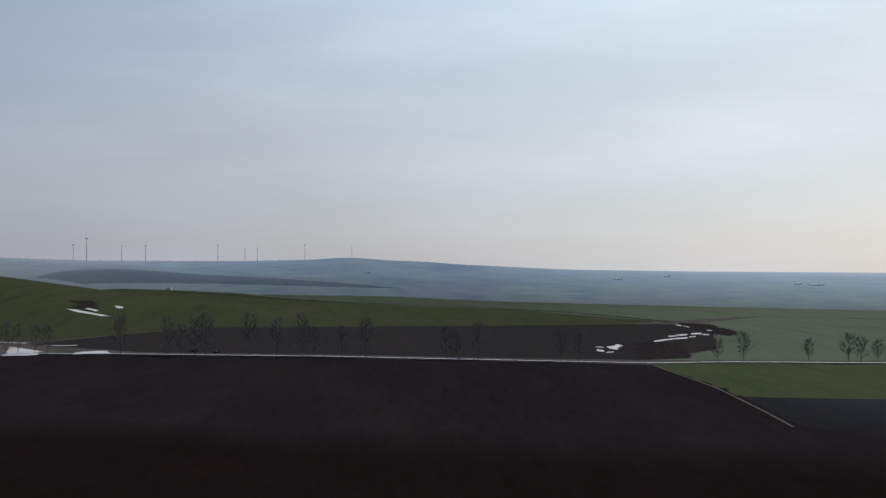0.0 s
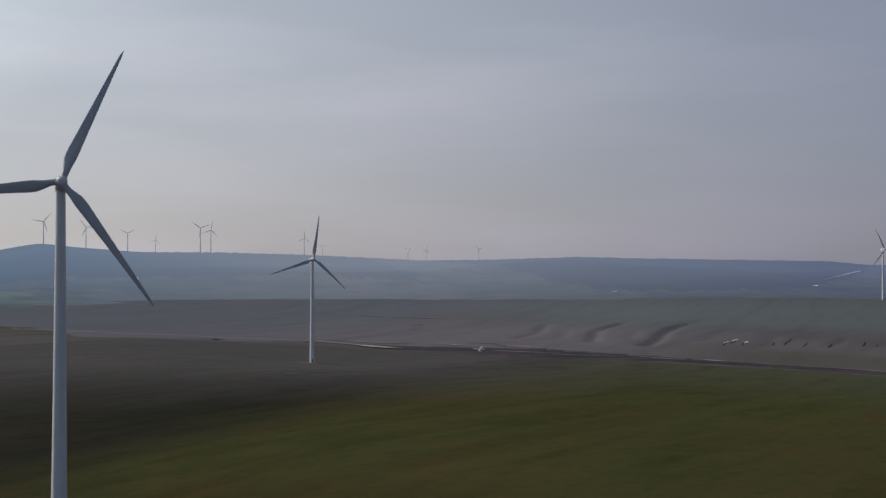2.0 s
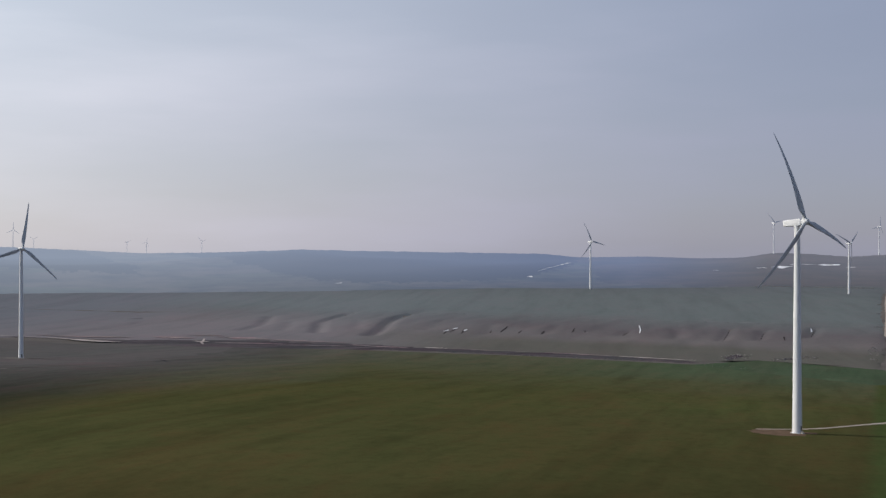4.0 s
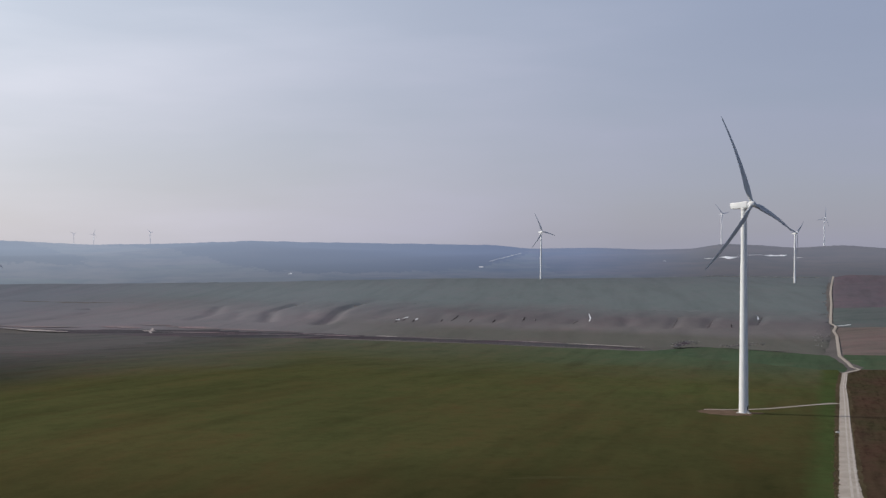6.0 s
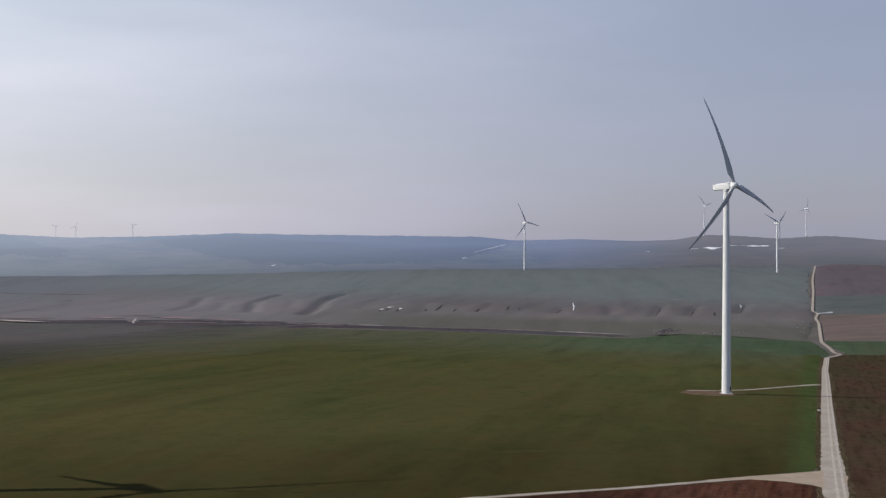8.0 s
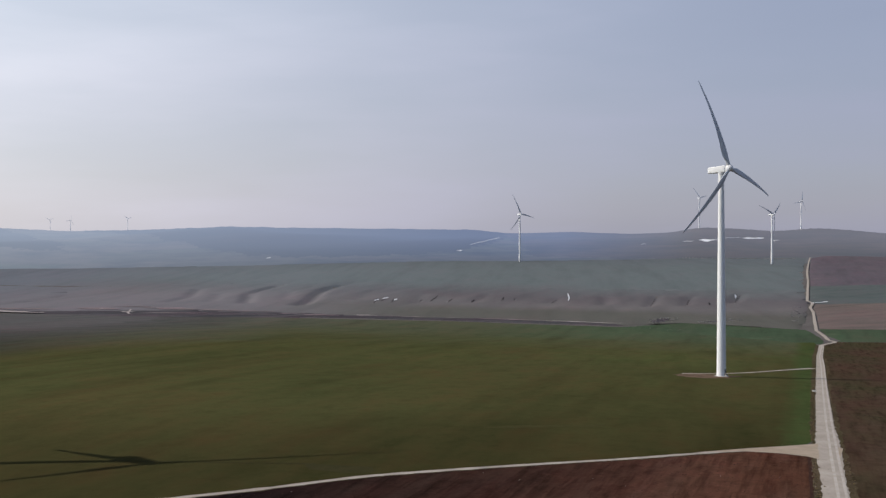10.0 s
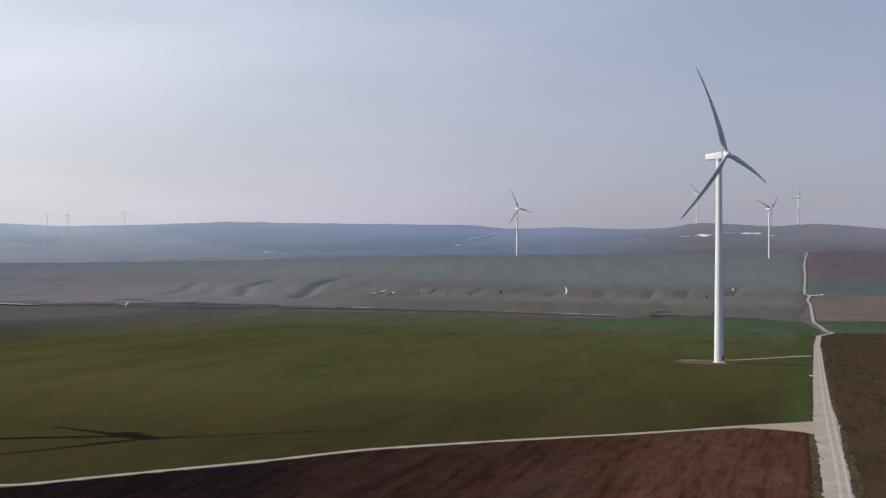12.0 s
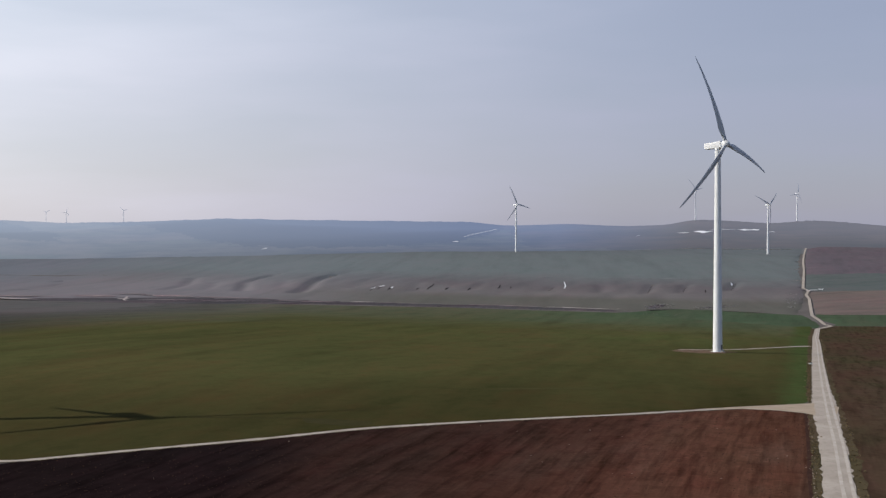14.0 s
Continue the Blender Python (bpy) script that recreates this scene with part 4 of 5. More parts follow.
ribbon("tyre_mark", [(-84, 289), (-66, 285.5), (-50, 283), (-32, 281.6)], 0.9, M_MARK, 0.12, "dark tyre mark through the wheat", "mark", 0.35)
drape("damp_patch", [(-34, 282), (-26, 279.5), (-18, 277.4), (-17, 272.5), (-19, 269.5), (-27, 271.5), (-33, 274)], M_MARK, 0.12, "damp dark patch in the wheat", "mark", 4, 1.6, step=3.0, bend=5.0)
drape("worn_streak", [(10, 341.5), (20, 344), (30, 345.2), (41, 348.5), (50, 351), (49, 353.4), (38, 352), (27, 350.6), (18, 347.5)], M_STREAK, 0.12, "dull worn streak of thin wheat", "mark", 6, 2.2, step=3.0, bend=5.0)
for off, wide in ((-4.9, 0.7),):
    ribbon("furrow", along(120, 296, off), wide, M_FURROW, 0.12, "dark open furrow along the field's edge", "furrow", 0.45)

# worn wheel ruts and the grassy strip along the gravel road
M_RUT = plain_material("pale_wheel_rut", (0.47, 0.425, 0.385), (0.385, 0.34, 0.30), 0.35, 0.95, 0.2, 0.03)


for off in (0.45, 2.15):
    ribbon("wheel_rut", shifted(MAIN[:10], off), 0.7, M_RUT, 0.23, "pale compacted wheel rut", ragged=0.35, parent=road)

TUFTS = [(x - 3.9, y) for x, y in resample(MAIN[1:7], 3.0) if not 286 < y < 326] + [(x + 4.1, y) for x, y in resample(MAIN[1:5], 5.0)]

# ---- ravine in the valley ----
M_BANK = plain_material("pale_eroded_earth", (0.43, 0.38, 0.365), (0.33, 0.29, 0.28), 0.05, 0.95, 0.3, 0.1)
M_SCAR = field_material("mauve_eroded_earth", (0.215, 0.19, 0.2), (0.25, 0.215, 0.215), (0.15, 0.14, 0.155), 70, 0.12, 0.03, 0.3, 0.9, (), 0.8)
RAVINE = [(-800, 1480), (-700, 1470), (-573, 1492), (-500, 1510), (-410, 1478), (-266, 1417), (-96, 1359), (10, 1326), (104, 1276), (188, 1236), (238, 1172)]
drape("stream_bed", [(-589, 1463), (-537, 1479), (-503, 1485), (-475, 1513), (-429, 1513), (-371, 1512), (-324, 1502), (-268, 1478), (-216, 1464), (-171, 1447), (-126, 1420), (-98, 1414), (-16, 1374), (66, 1336), (137, 1300), (190, 1262),
                     (188, 1240), (104, 1276), (10, 1318), (-15, 1326), (-95, 1362), (-163, 1378), (-217, 1384), (-272, 1386), (-341, 1390), (-388, 1390), (-440, 1402), (-476, 1408), (-540, 1440)], M_REED, 1.0, "dark reedy bed of a dry ravine", "ravine", 14, 9)


def bank(line, wide, material, label, ragged):
    """An eroded strip that swells and runs out at both ends."""
    return ribbon("ravine_bank", line, lambda k: 0.8 + wide * math.sin(math.pi * min(1, max(0, k))) ** 0.6, material, 1.3, label, "bank", ragged)


bank([(-112, 1409), (-97, 1402), (-83, 1397)], 9, M_BANK, "pale eroded bank of the ravine", 4)
bank([(-78, 1395), (-35, 1376), (28, 1354)], 3.2, M_SCAR, "thin mauve eroded bank of the ravine", 3)
bank([(24, 1355), (83, 1325), (118, 1304)], 6, M_SCAR, "thin mauve eroded bank of the ravine", 4)
bank([(112, 1308), (130, 1298), (161, 1278), (192, 1259)], 5.5, M_BANK, "thin pale eroded bank of the ravine", 3)
for line, wide in (([(-660, 1560), (-602, 1536), (-559, 1540), (-518, 1546)], 26), ([(-498, 1560), (-473, 1550), (-450, 1540), (-432, 1530)], 22), ([(-455, 1589), (-430, 1591), (-402, 1577)], 12), ([(-409, 1560), (-381, 1549), (-354, 1534), (-322, 1512)], 24), ([(-330, 1518), (-296, 1503), (-264, 1488), (-214, 1474)], 14)):
    bank(line, wide, M_SCAR, "mauve eroded bank above the ravine", 14)
bank([(-486, 1551), (-462, 1543), (-441, 1534)], 7, M_BANK, "pale crumbling edge above the ravine", 8)
bank([(-398, 1554), (-376, 1546), (-350, 1531)], 6, M_BANK, "pale crumbling edge above the ravine", 8)
for line, wide in (([(-392, 1462), (-340, 1452), (-290, 1446)], 8), ([(-300, 1424), (-250, 1428), (-205, 1420)], 7), ([(-210, 1440), (-168, 1418), (-130, 1400)], 8)):
    bank(line, wide, M_SCAR, "silted strip in the ravine's bed", 6)
ribbon("road_valley_track", [(-1000, 1300), (-860, 1330), (-740, 1440), (-680, 1490), (-615, 1486), (-572, 1455), (-536, 1430), (-512, 1416), (-494, 1420)], lambda k: 6 + 26 * math.exp(-(((k - 0.93) / 0.05) ** 2)), M_BANK, 1.5, "pale washed-out valley track", "track", 5)
ribbon("road_crossing", [(-416, 1524), (-408, 1490), (-404, 1462), (-392, 1430)], 2.6, M_BANK, 1.3, "pale dirt crossing over the ravine", "track", 1.4)
bank([(-420, 1482), (-406, 1476), (-396, 1470)], 16, M_BANK, "pale washed earth at the crossing", 7)


def culvert(x, y, turn):
    base = new("culvert")
    base.matrix_basis = pose(x, y, ground_z(x, y) - 0.6, 0, 0, turn)
    for side in (-1, 1):
        part("headwall", mesh_of("headwall", box(-4.5, 4.5, side * 3.2 - 0.25, side * 3.2 + 0.25, 0, 1.9, 0.06), M_CONCRETE, False), base)
    bm = bmesh.new()
    bmesh.ops.create_cone(bm, cap_ends=False, segments=20, radius1=0.7, radius2=0.7, depth=7.4, matrix=Matrix.Rotation(radians(90), 4, "X") @ Matrix.Translation((0, 0.6, 0)))
    part("pipe", mesh_of("pipe", bm, M_CONCRETE), base)
    return tagged(base, "small concrete culvert under a dirt crossing", "culvert")


culvert(-406, 1476, 70)


def shrub_patch(name, centres, size, label, seed, material=M_BRUSH, count=26):
    """Low leafless brush: clumps of many thin crossing stems."""
    rng = random.Random(seed)
    verts, faces = [], []
    for cx, cy, spread in centres:
        for _ in range(count):
            x, y = cx + rng.gauss(0, spread), cy + rng.gauss(0, spread)
            z = ground_z(x, y)
            tall = size * rng.uniform(0.5, 1.2)
            for _ in range(14):
                a, lean = rng.uniform(0, 2 * math.pi), rng.uniform(0.1, 0.8)
                w = 0.045 * size
                tip = (x + math.cos(a) * lean * tall * 0.9, y + math.sin(a) * lean * tall * 0.9, z + tall * (1.1 - 0.5 * lean))
                k = len(verts)
                px, py = -math.sin(a) * w, math.cos(a) * w
                verts += [(x + px, y + py, z), (x - px, y - py, z), (tip[0] - px * 2.2, tip[1] - py * 2.2, tip[2]), (tip[0] + px * 2.2, tip[1] + py * 2.2, tip[2] - 0.1)]
                faces.append((k, k + 1, k + 2, k + 3))
    me = bpy.data.meshes.new(name)
    me.from_pydata(verts, [], faces)
    me.materials.append(material)
    return tagged(new(name, me), label, "brush", kind="stuff")


shrub_patch("weeds", [(x, y, 0.5) for x, y in TUFTS], 0.42, "dry weed tufts along the gravel road", 2, M_STRAW, 4)
line = resample(RAVINE, 14)
shrub_patch("brush", [(x, y, 4) for x, y in line if x > -720], 0.9, "dark leafless brush and reeds along the ravine", 3, count=6)

shrub_patch("hedge", [(558 + 235 * k / 24, 2738 - 84 * k / 24, 4) for k in range(25)], 2.2, "dark leafless hedge along the upland's edge", 9, M_TWIG, 7)
shrub_patch("brush", [(389, 1282, 5), (400, 1335, 5), (412, 1370, 4), (424, 1395, 5), (438, 1450, 4), (505, 1650, 2), (560, 1830, 2), (610, 2000, 2), (690, 2240, 2)], 1.5, "dark bushes beside the valley road", 10, M_TWIG, 9)

# small erosion gullies on the grazing slope
GULLIES = [((-102, 1625), (-101, 1692)), ((-94, 1651), (-89, 1706)), ((-78, 1635), (-75, 1695)), ((-37, 1663), (-37, 1693)), ((-23, 1663), (-13, 1747)), ((2, 1640), (8, 1694)), ((34, 1641), (41, 1685)),
           ((79, 1652), (85, 1716)), ((97, 1668), (99, 1686)), ((146, 1623), (160, 1676)), ((266, 1526), (305, 1682)), ((315, 1527), (345, 1640)), ((343, 1511), (354, 1558)), ((387, 1556), (420, 1661))]
rng = random.Random(8)
scrub = []
for (ax, ay), (bx, by) in GULLIES:
    a, b = Vector((ax, ay)), Vector((bx, by))
    pts = [a.lerp(b, k) + Vector((rng.uniform(-1.2, 1.2), 0)) for k in (0, 0.25, 0.5, 0.75, 1)]
    ribbon("gully", [tuple(q) for q in pts], lambda k: 0.6 + 1.6 * math.sin(math.pi * min(1, max(0, k))) ** 0.7, M_SCRUB, 0.9, "small dark erosion gully with brush", "gully", 0.9)
    scrub += [(q.x, q.y, 1.0) for q in (a.lerp(b, 0.15), a.lerp(b, 0.35), a.lerp(b, 0.55))]
shrub_patch("brush", scrub, 1.0, "dark scrub in small gullies on the slope", 5, M_TWIG, 4)
shrub_patch("brush", [(228, 1276, 4), (240, 1300, 6), (247, 1319, 6), (256, 1340, 5), (285, 1280, 6), (300, 1288, 5), (321, 1300, 6)], 1.6, "dark scrub patches along a field edge", 6, M_TWIG, 24)
for hollow in (oval(242, 1310, 12, 40, -0.35), oval(300, 1290, 26, 8, 0.5)):
    drape("scrub_hollow", hollow, M_REED, 0.9, "dark scrubby hollow at a field edge", "hollow", 10, 4)


def snow(outline, lift, label="old white snow patch on brown ground", ragged=9.0):
    mx, my = sum(p[0] for p in outline) / len(outline), sum(p[1] for p in outline) / len(outline)
    if math.hypot(mx, my) > 2500:  # thin sheets lying across the slope
        d = Vector((mx, my)).normalized()
        outline = [(x - d.x * 0.5 * k, y - d.y * 0.5 * k) for x, y in outline for k in [(x - mx) * d.x + (y - my) * d.y]]
        ragged = 0.6 * ragged
    return drape("snow_patch", outline, M_SNOW, lift, label, "snow", 12, ragged, "structure", 5.0, 9.0)


def snow_strip(a, b, w, lift=1.1):
    return ribbon("snow_patch", [a, ((a[0] + b[0]) / 2 + 2, (a[1] + b[1]) / 2), b], lambda k: 0.6 + w * math.sin(math.pi * min(1, max(0, k))), M_SNOW, lift, "narrow strip of old snow in a hollow", "snow", 0.8)


snow_strip((171, 1630), (183, 1750), 1.0)
snow_strip((-94, 1690), (-86, 1712), 4.0)
snow_strip((-76, 1668), (-72, 1690), 3.0)
snow_strip((-104, 1660), (-98, 1682), 2.5)
snow_strip((405, 1625), (413, 1660), 1.6)
snow_strip((490, 1512), (500, 1520), 4.0)
snow_strip((470, 1500), (496, 1512), 3.0)
snow([(-705, -1003), (-722, -985), (-758, -1017), (-770, -1080), (-745, -1060)], 0.9)
ribbon("snow_patch", [(-786, -1129), (-794, -1115), (-800, -1102)], 7, M_SNOW, 0.9, "thin strip of old snow beside the road", "snow", 5)
ribbon("snow_patch", [(-800, -1068), (-812, -1056), (-824, -1045)], 6, M_SNOW, 0.9, "thin strip of old snow beside the road", "snow", 4)
snow([(-762, -972), (-791, -951), (-808, -974), (-786, -990)], 0.9, ragged=5.0)
snow([(-1069, -1383), (-1080, -1372), (-1081, -1330), (-1081, -1296), (-1069, -1305), (-1064, -1345)], 0.9, "strip of old snow at a pool's edge", 3.0)
snow([(-1098, -1378), (-1112, -1385), (-1108, -1358), (-1094, -1350)], 1.0, "strip of old snow at a pool's edge", 3.0)
drape("reed_pool", [(-1144, -1468), (-1192, -1472), (-1150, -1400), (-1096, -1343), (-1076, -1376)], M_SCRUB, 0.7, "dark reedy hollow in a green field", "hollow", 20, 8)
snow([(-1175, -1405), (-1183, -1392), (-1160, -1374), (-1163, -1388)], 1.0, ragged=3.0)
snow([(-1177, -579), (-1210, -593), (-1232, -598), (-1248, -601), (-1237, -592), (-1194, -574), (-1167, -566)], 0.7, ragged=6.0)
snow([(-1146, -577), (-1161, -583), (-1158, -574), (-1137, -565), (-1133, -568)], 0.7, ragged=4.0)
snow([(-1193, -601), (-1199, -603), (-1198, -596), (-1193, -592), (-1187, -591), (-1188, -598)], 0.8, "narrow strip of old snow in a hollow", 3.0)
snow([(-1125, -557), (-1131, -558), (-1142, -556), (-1137, -552), (-1131, -551), (-1120, -553)], 0.8, "narrow strip of old snow in a hollow", 3.0)
snow([(-1324, -589), (-1334, -592), (-1355, -591), (-1376, -591), (-1400, -590), (-1420, -585), (-1408, -579), (-1398, -576), (-1378, -581), (-1354, -582), (-1334, -582), (-1314, -583)], 0.8, "narrow strip of old snow in a hollow", 4.0)
snow([(-1424, -585), (-1433, -588), (-1447, -586), (-1439, -582), (-1430, -580), (-1416, -581)], 0.8, "narrow strip of old snow in a hollow", 3.0)
snow([(-1421, -613), (-1430, -616), (-1442, -610), (-1433, -605), (-1424, -603), (-1412, -608)], 0.8, "narrow strip of old snow in a hollow", 4.0)
snow([(-1450, -613), (-1460, -616), (-1479, -610), (-1469, -604), (-1458, -602), (-1440, -607)], 0.8, "narrow strip of old snow in a hollow", 5.0)
snow([(-1494, -611), (-1509, -616), (-1520, -606), (-1505, -598), (-1491, -594), (-1480, -604)], 0.8, "narrow strip of old snow in a hollow", 5.0)
snow([(-1486, -591), (-1497, -594), (-1497, -587), (-1487, -581), (-1476, -579), (-1476, -586)], 0.8, "narrow strip of old snow in a hollow", 4.0)
snow([(-1581, -622), (-1590, -623), (-1590, -620), (-1582, -615), (-1574, -614), (-1573, -617)], 0.8, "narrow strip of old snow in a hollow", 2.0)
snow([(-1690, -717), (-1697, -718), (-1683, -702), (-1676, -698), (-1668, -696), (-1682, -712)], 0.8, "narrow strip of old snow in a hollow", 3.0)
snow([(-1664, -692), (-1671, -693), (-1648, -676), (-1641, -672), (-1634, -671), (-1658, -688)], 0.8, "narrow strip of old snow in a hollow", 3.0)
snow([(-1064, 92), (-1067, 95), (-1054, 99), (-1047, 100), (-1049, 97)], 0.6, ragged=1.0)
drape("scrub_hollow", [(-1246, -586), (-1322, -599), (-1305, -540), (-1115, -455), (-1061, -492)], M_SCRUB, 0.5, "dark scrubby hollow by the road", "hollow", 20, 8)
drape("scrub_hollow", [(-1769, -745), (-1754, -682), (-1592, -576), (-1466, -537), (-1531, -610)], M_SCRUB, 0.5, "dark scrubby hollow with snow strips", "hollow", 20, 8)
shrub_patch("brush", [(-1240, -560, 18), (-1200, -530, 16), (-1150, -510, 16), (-1270, -570, 16), (-1640, -640, 22), (-1560, -600, 20), (-1500, -565, 18)], 1.5, "dark leafless thicket in a hollow", 11, count=30)
# snowfields on the hills
for outline, rough in (([(727, 3355), (766, 3454), (776, 3399), (800, 3431), (771, 3353), (730, 3232), (716, 3230), (734, 3297)], 9.0), ([(875, 3439), (916, 3514), (934, 3506), (954, 3554), (976, 3564), (947, 3478), (923, 3465), (889, 3411)], 8.0)):
    snow(outline, 1.2, "white snowfield on a distant hill", rough)
for lane in ([(686, 3370), (697, 3345), (706, 3330)], [(800, 3440), (842, 3464), (878, 3476)], [(955, 3420), (985, 3440)], [(560, 3350), (575, 3352)]):
    ribbon("snow_patch", lane, 8, M_SNOW, 1.4, "thin strip of snow on a distant hill", "snow", 9)
ribbon("snow_patch", [(61, 3254), (80, 3340), (113, 3488), (140, 3610), (172, 3736)], lambda k: 1.5 + 2.5 * k, M_SNOW, 1.4, "long thin snow-filled lane on a hill", "snow", 2)
snow([(25, 3082), (43, 3103), (39, 3040)], 1.2, "white snowfield on a distant hill", 4.0)
snow([(-1745, 2779), (-1711, 2741), (-1665, 2668), (-1660, 2650), (-1705, 2725)], 5.0, "white snowfield on a distant hill", 16.0)
snow([(-436, 2776), (-430, 2832), (-425, 2790)], 1.2, "white snowfield on a distant hill", 2.0)

# ---- lake and sea on the horizon ----
drape("water_lake", [(-3976, 530), (-4065, 687), (-4100, 895), (-3900, 1010), (-3780, 996), (-3581, 898), (-3553, 800), (-3400, 850), (-3300, 806), (-3372, 725), (-3380, 641), (-3505, 559), (-3746, 535)], M_WATER, lambda x, y: 5.0, "bright shallow lake glittering under the sun", "lake", 60, 14)
drape("water_sea", [(-4640, -420), (-4680, -50), (-4640, 570), (-4470, 960), (-4300, 1060), (-4200, 900), (-4150, 560), (-4180, -50), (-4200, -400)], M_WATER, lambda x, y: 5 + 0.035 * (math.hypot(x, y) - 4140), "bright strip of sea on the horizon", "sea", 60, 4)


# ---- houses and sheds of the far village ----
def house(x, y, long, wide, wall_h, roof_h, turn, roof_material, label, category="house"):
    base = new("house")
    base.matrix_basis = pose(x, y, ground_z(x, y) - 0.3, 0, 0, turn)
    part("wall", mesh_of("wall", box(-long / 2, long / 2, -wide / 2, wide / 2, 0, wall_h), M_WALL, False), base)
    bm = bmesh.new()
    e = 0.5
    p = [bm.verts.new(c) for c in ((-long / 2 - e, -wide / 2 - e, wall_h), (long / 2 + e, -wide / 2 - e, wall_h), (long / 2 + e, wide / 2 + e, wall_h), (-long / 2 - e, wide / 2 + e, wall_h),
                                   (-long / 2 - e, 0, wall_h + roof_h), (long / 2 + e, 0, wall_h + roof_h))]
    for f in ((0, 1, 5, 4), (2, 3, 4, 5), (1, 2, 5), (3, 0, 4), (3, 2, 1, 0)):
        bm.faces.new([p[i] for i in f])
    part("roof", mesh_of("roof", bm, roof_material, False), base)
    n = max(2, int(long / 4))
    pane = mesh_of("window", box(-0.6, 0.6, -0.05, 0.05, 1.0, 2.3), M_DARK, False)
    for i in range(n):
        part("window", pane, base, pose(-long / 2 + (i + 0.5) * long / n, -wide / 2 - 0.03, 0))
    return tagged(base, label, category, "houses of the far village")


VILLAGE = [(-2958, 1278), (-2664, 1154), (-2820, 1478), (-2772, 1311), (-2104, 1346), (-2206, 1477), (-1928, 1326), (-2155, 1591), (-2002, 1712), (-2044, 1335), (-2120, 1420), (-1967, 1686), (-2230, 1553)]
rng = random.Random(21)
for hx, hy in VILLAGE:
    house(hx, hy, rng.uniform(7, 10), rng.uniform(4.5, 5.5), 2.2, rng.uniform(1.2, 1.8), rng.uniform(-25, 65), rng.choice((M_ROOF, M_ROOF, M_TILE)), "white village house with a gabled roof")
for hx, hy, long, turn in ((-3263, -1571, 50, 62), (-3507, -1513, 24, 60), (-3322, -980, 70, 72), (-3350, -587, 60, 78), (-3345, -1040, 34, 74), (-2839, -2219, 22, 50), (-2009, -2200, 22, 40)):
    house(hx, hy, long * 0.62, 14, 3.4, 1.6, turn, M_ROOF, "long white farm shed on the far plain", "shed")


# ---- roadside trees ----
def tree_meshes(seed, tall, twig_material=M_TWIG, spread=1.0, fine=0.036):
    """A leafless roadside tree: tapered trunk with limbs, and a crown of fine twigs."""
    rng = random.Random(seed)
    wood, twigs = bmesh.new(), ([], [])

    def limb(bm, a, b, ra, rb, seg=6):
        axis = (b - a).normalized()
        side = axis.orthogonal().normalized()
        up = axis.cross(side)
        rings = [[bm.verts.new(c + (side * math.cos(2 * math.pi * i / seg) + up * math.sin(2 * math.pi * i / seg)) * r) for i in range(seg)] for c, r in ((a, ra), (b, rb))]
        for i in range(seg):
            bm.faces.new((rings[0][i], rings[0][(i + 1) % seg], rings[1][(i + 1) % seg], rings[1][i]))
        bm.faces.new(rings[1])

    def twig(a, b, w):
        vs, fs = twigs
        d = (b - a).normalized()
        s = d.orthogonal().normalized() * w
        s.rotate(Matrix.Rotation(rng.uniform(0, 6.28), 3, d))
        k = len(vs)
        vs.extend([tuple(a + s), tuple(a - s), tuple(b)])
        t = d.cross(s)
        vs.extend([tuple(a + t), tuple(a - t), tuple(b)])
        fs.extend([(k, k + 1, k + 2), (k + 3, k + 4, k + 5)])

    def spray(a, d, length, r, level):
        b = a + d * length
        limb(wood, a, b, r, r * 0.45, 5)
        if level == 0:
            for _ in range(4):
                q = a.lerp(b, rng.uniform(0.35, 1.0))
                e = (d + Vector((rng.gauss(0, 0.5), rng.gauss(0, 0.5), rng.gauss(0.25, 0.3)))).normalized()
                spray(q, e, length * rng.uniform(0.4, 0.65), r * 0.5, 1)
            return
        for _ in range(9):
            q = a.lerp(b, rng.uniform(0.1, 1.0))
            e = (d + Vector((rng.gauss(0, 0.6), rng.gauss(0, 0.6), rng.gauss(0.2, 0.4)))).normalized()
            tip = q + e * rng.uniform(0.05, 0.12) * tall
            twig(q, tip, fine)
            for _ in range(3):
                q2 = q.lerp(tip, rng.uniform(0.3, 0.9))
                e2 = (e + Vector((rng.gauss(0, 0.7), rng.gauss(0, 0.7), rng.gauss(0.1, 0.5)))).normalized()
                twig(q2, q2 + e2 * rng.uniform(0.03, 0.08) * tall, 0.75 * fine)

    foot, lean = Vector((0, 0, -0.3)), Vector((rng.gauss(0, 0.03), rng.gauss(0, 0.03), 1)).normalized()
    thick = tall * 0.012
    for i in range(6):
        limb(wood, foot + lean * (tall * 0.13 * i), foot + lean * (tall * 0.13 * (i + 1)), thick * (1 - 0.15 * i), thick * (1 - 0.15 * (i + 1)), 8)
    for i in range(22):
        k = 0.12 + 0.64 * (i + rng.random()) / 22
        turn = i * 2.4 + rng.uniform(-0.5, 0.5)
        rise = rng.uniform(0.5, 1.1) + 0.7 * k
        d = Vector((math.cos(turn), math.sin(turn), rise)).normalized()
        reach_out = tall * (0.20 + 0.34 * math.sin(math.pi * min(1, 0.15 + k))) * rng.uniform(0.7, 1.1) * spread
        spray(foot + lean * (tall * k), d, reach_out * 0.62, thick * 0.42 * (1.1 - k), 0)
    top = max(q[2] for q in twigs[0])
    for q in wood.verts:
        q.co *= tall / top
    twigs = ([tuple(c * tall / top for c in q) for q in twigs[0]], twigs[1])
    trunk = mesh_of("trunk", wood, M_BARK)
    crown = bpy.data.meshes.new("crown")
    crown.from_pydata(twigs[0], [], twigs[1])
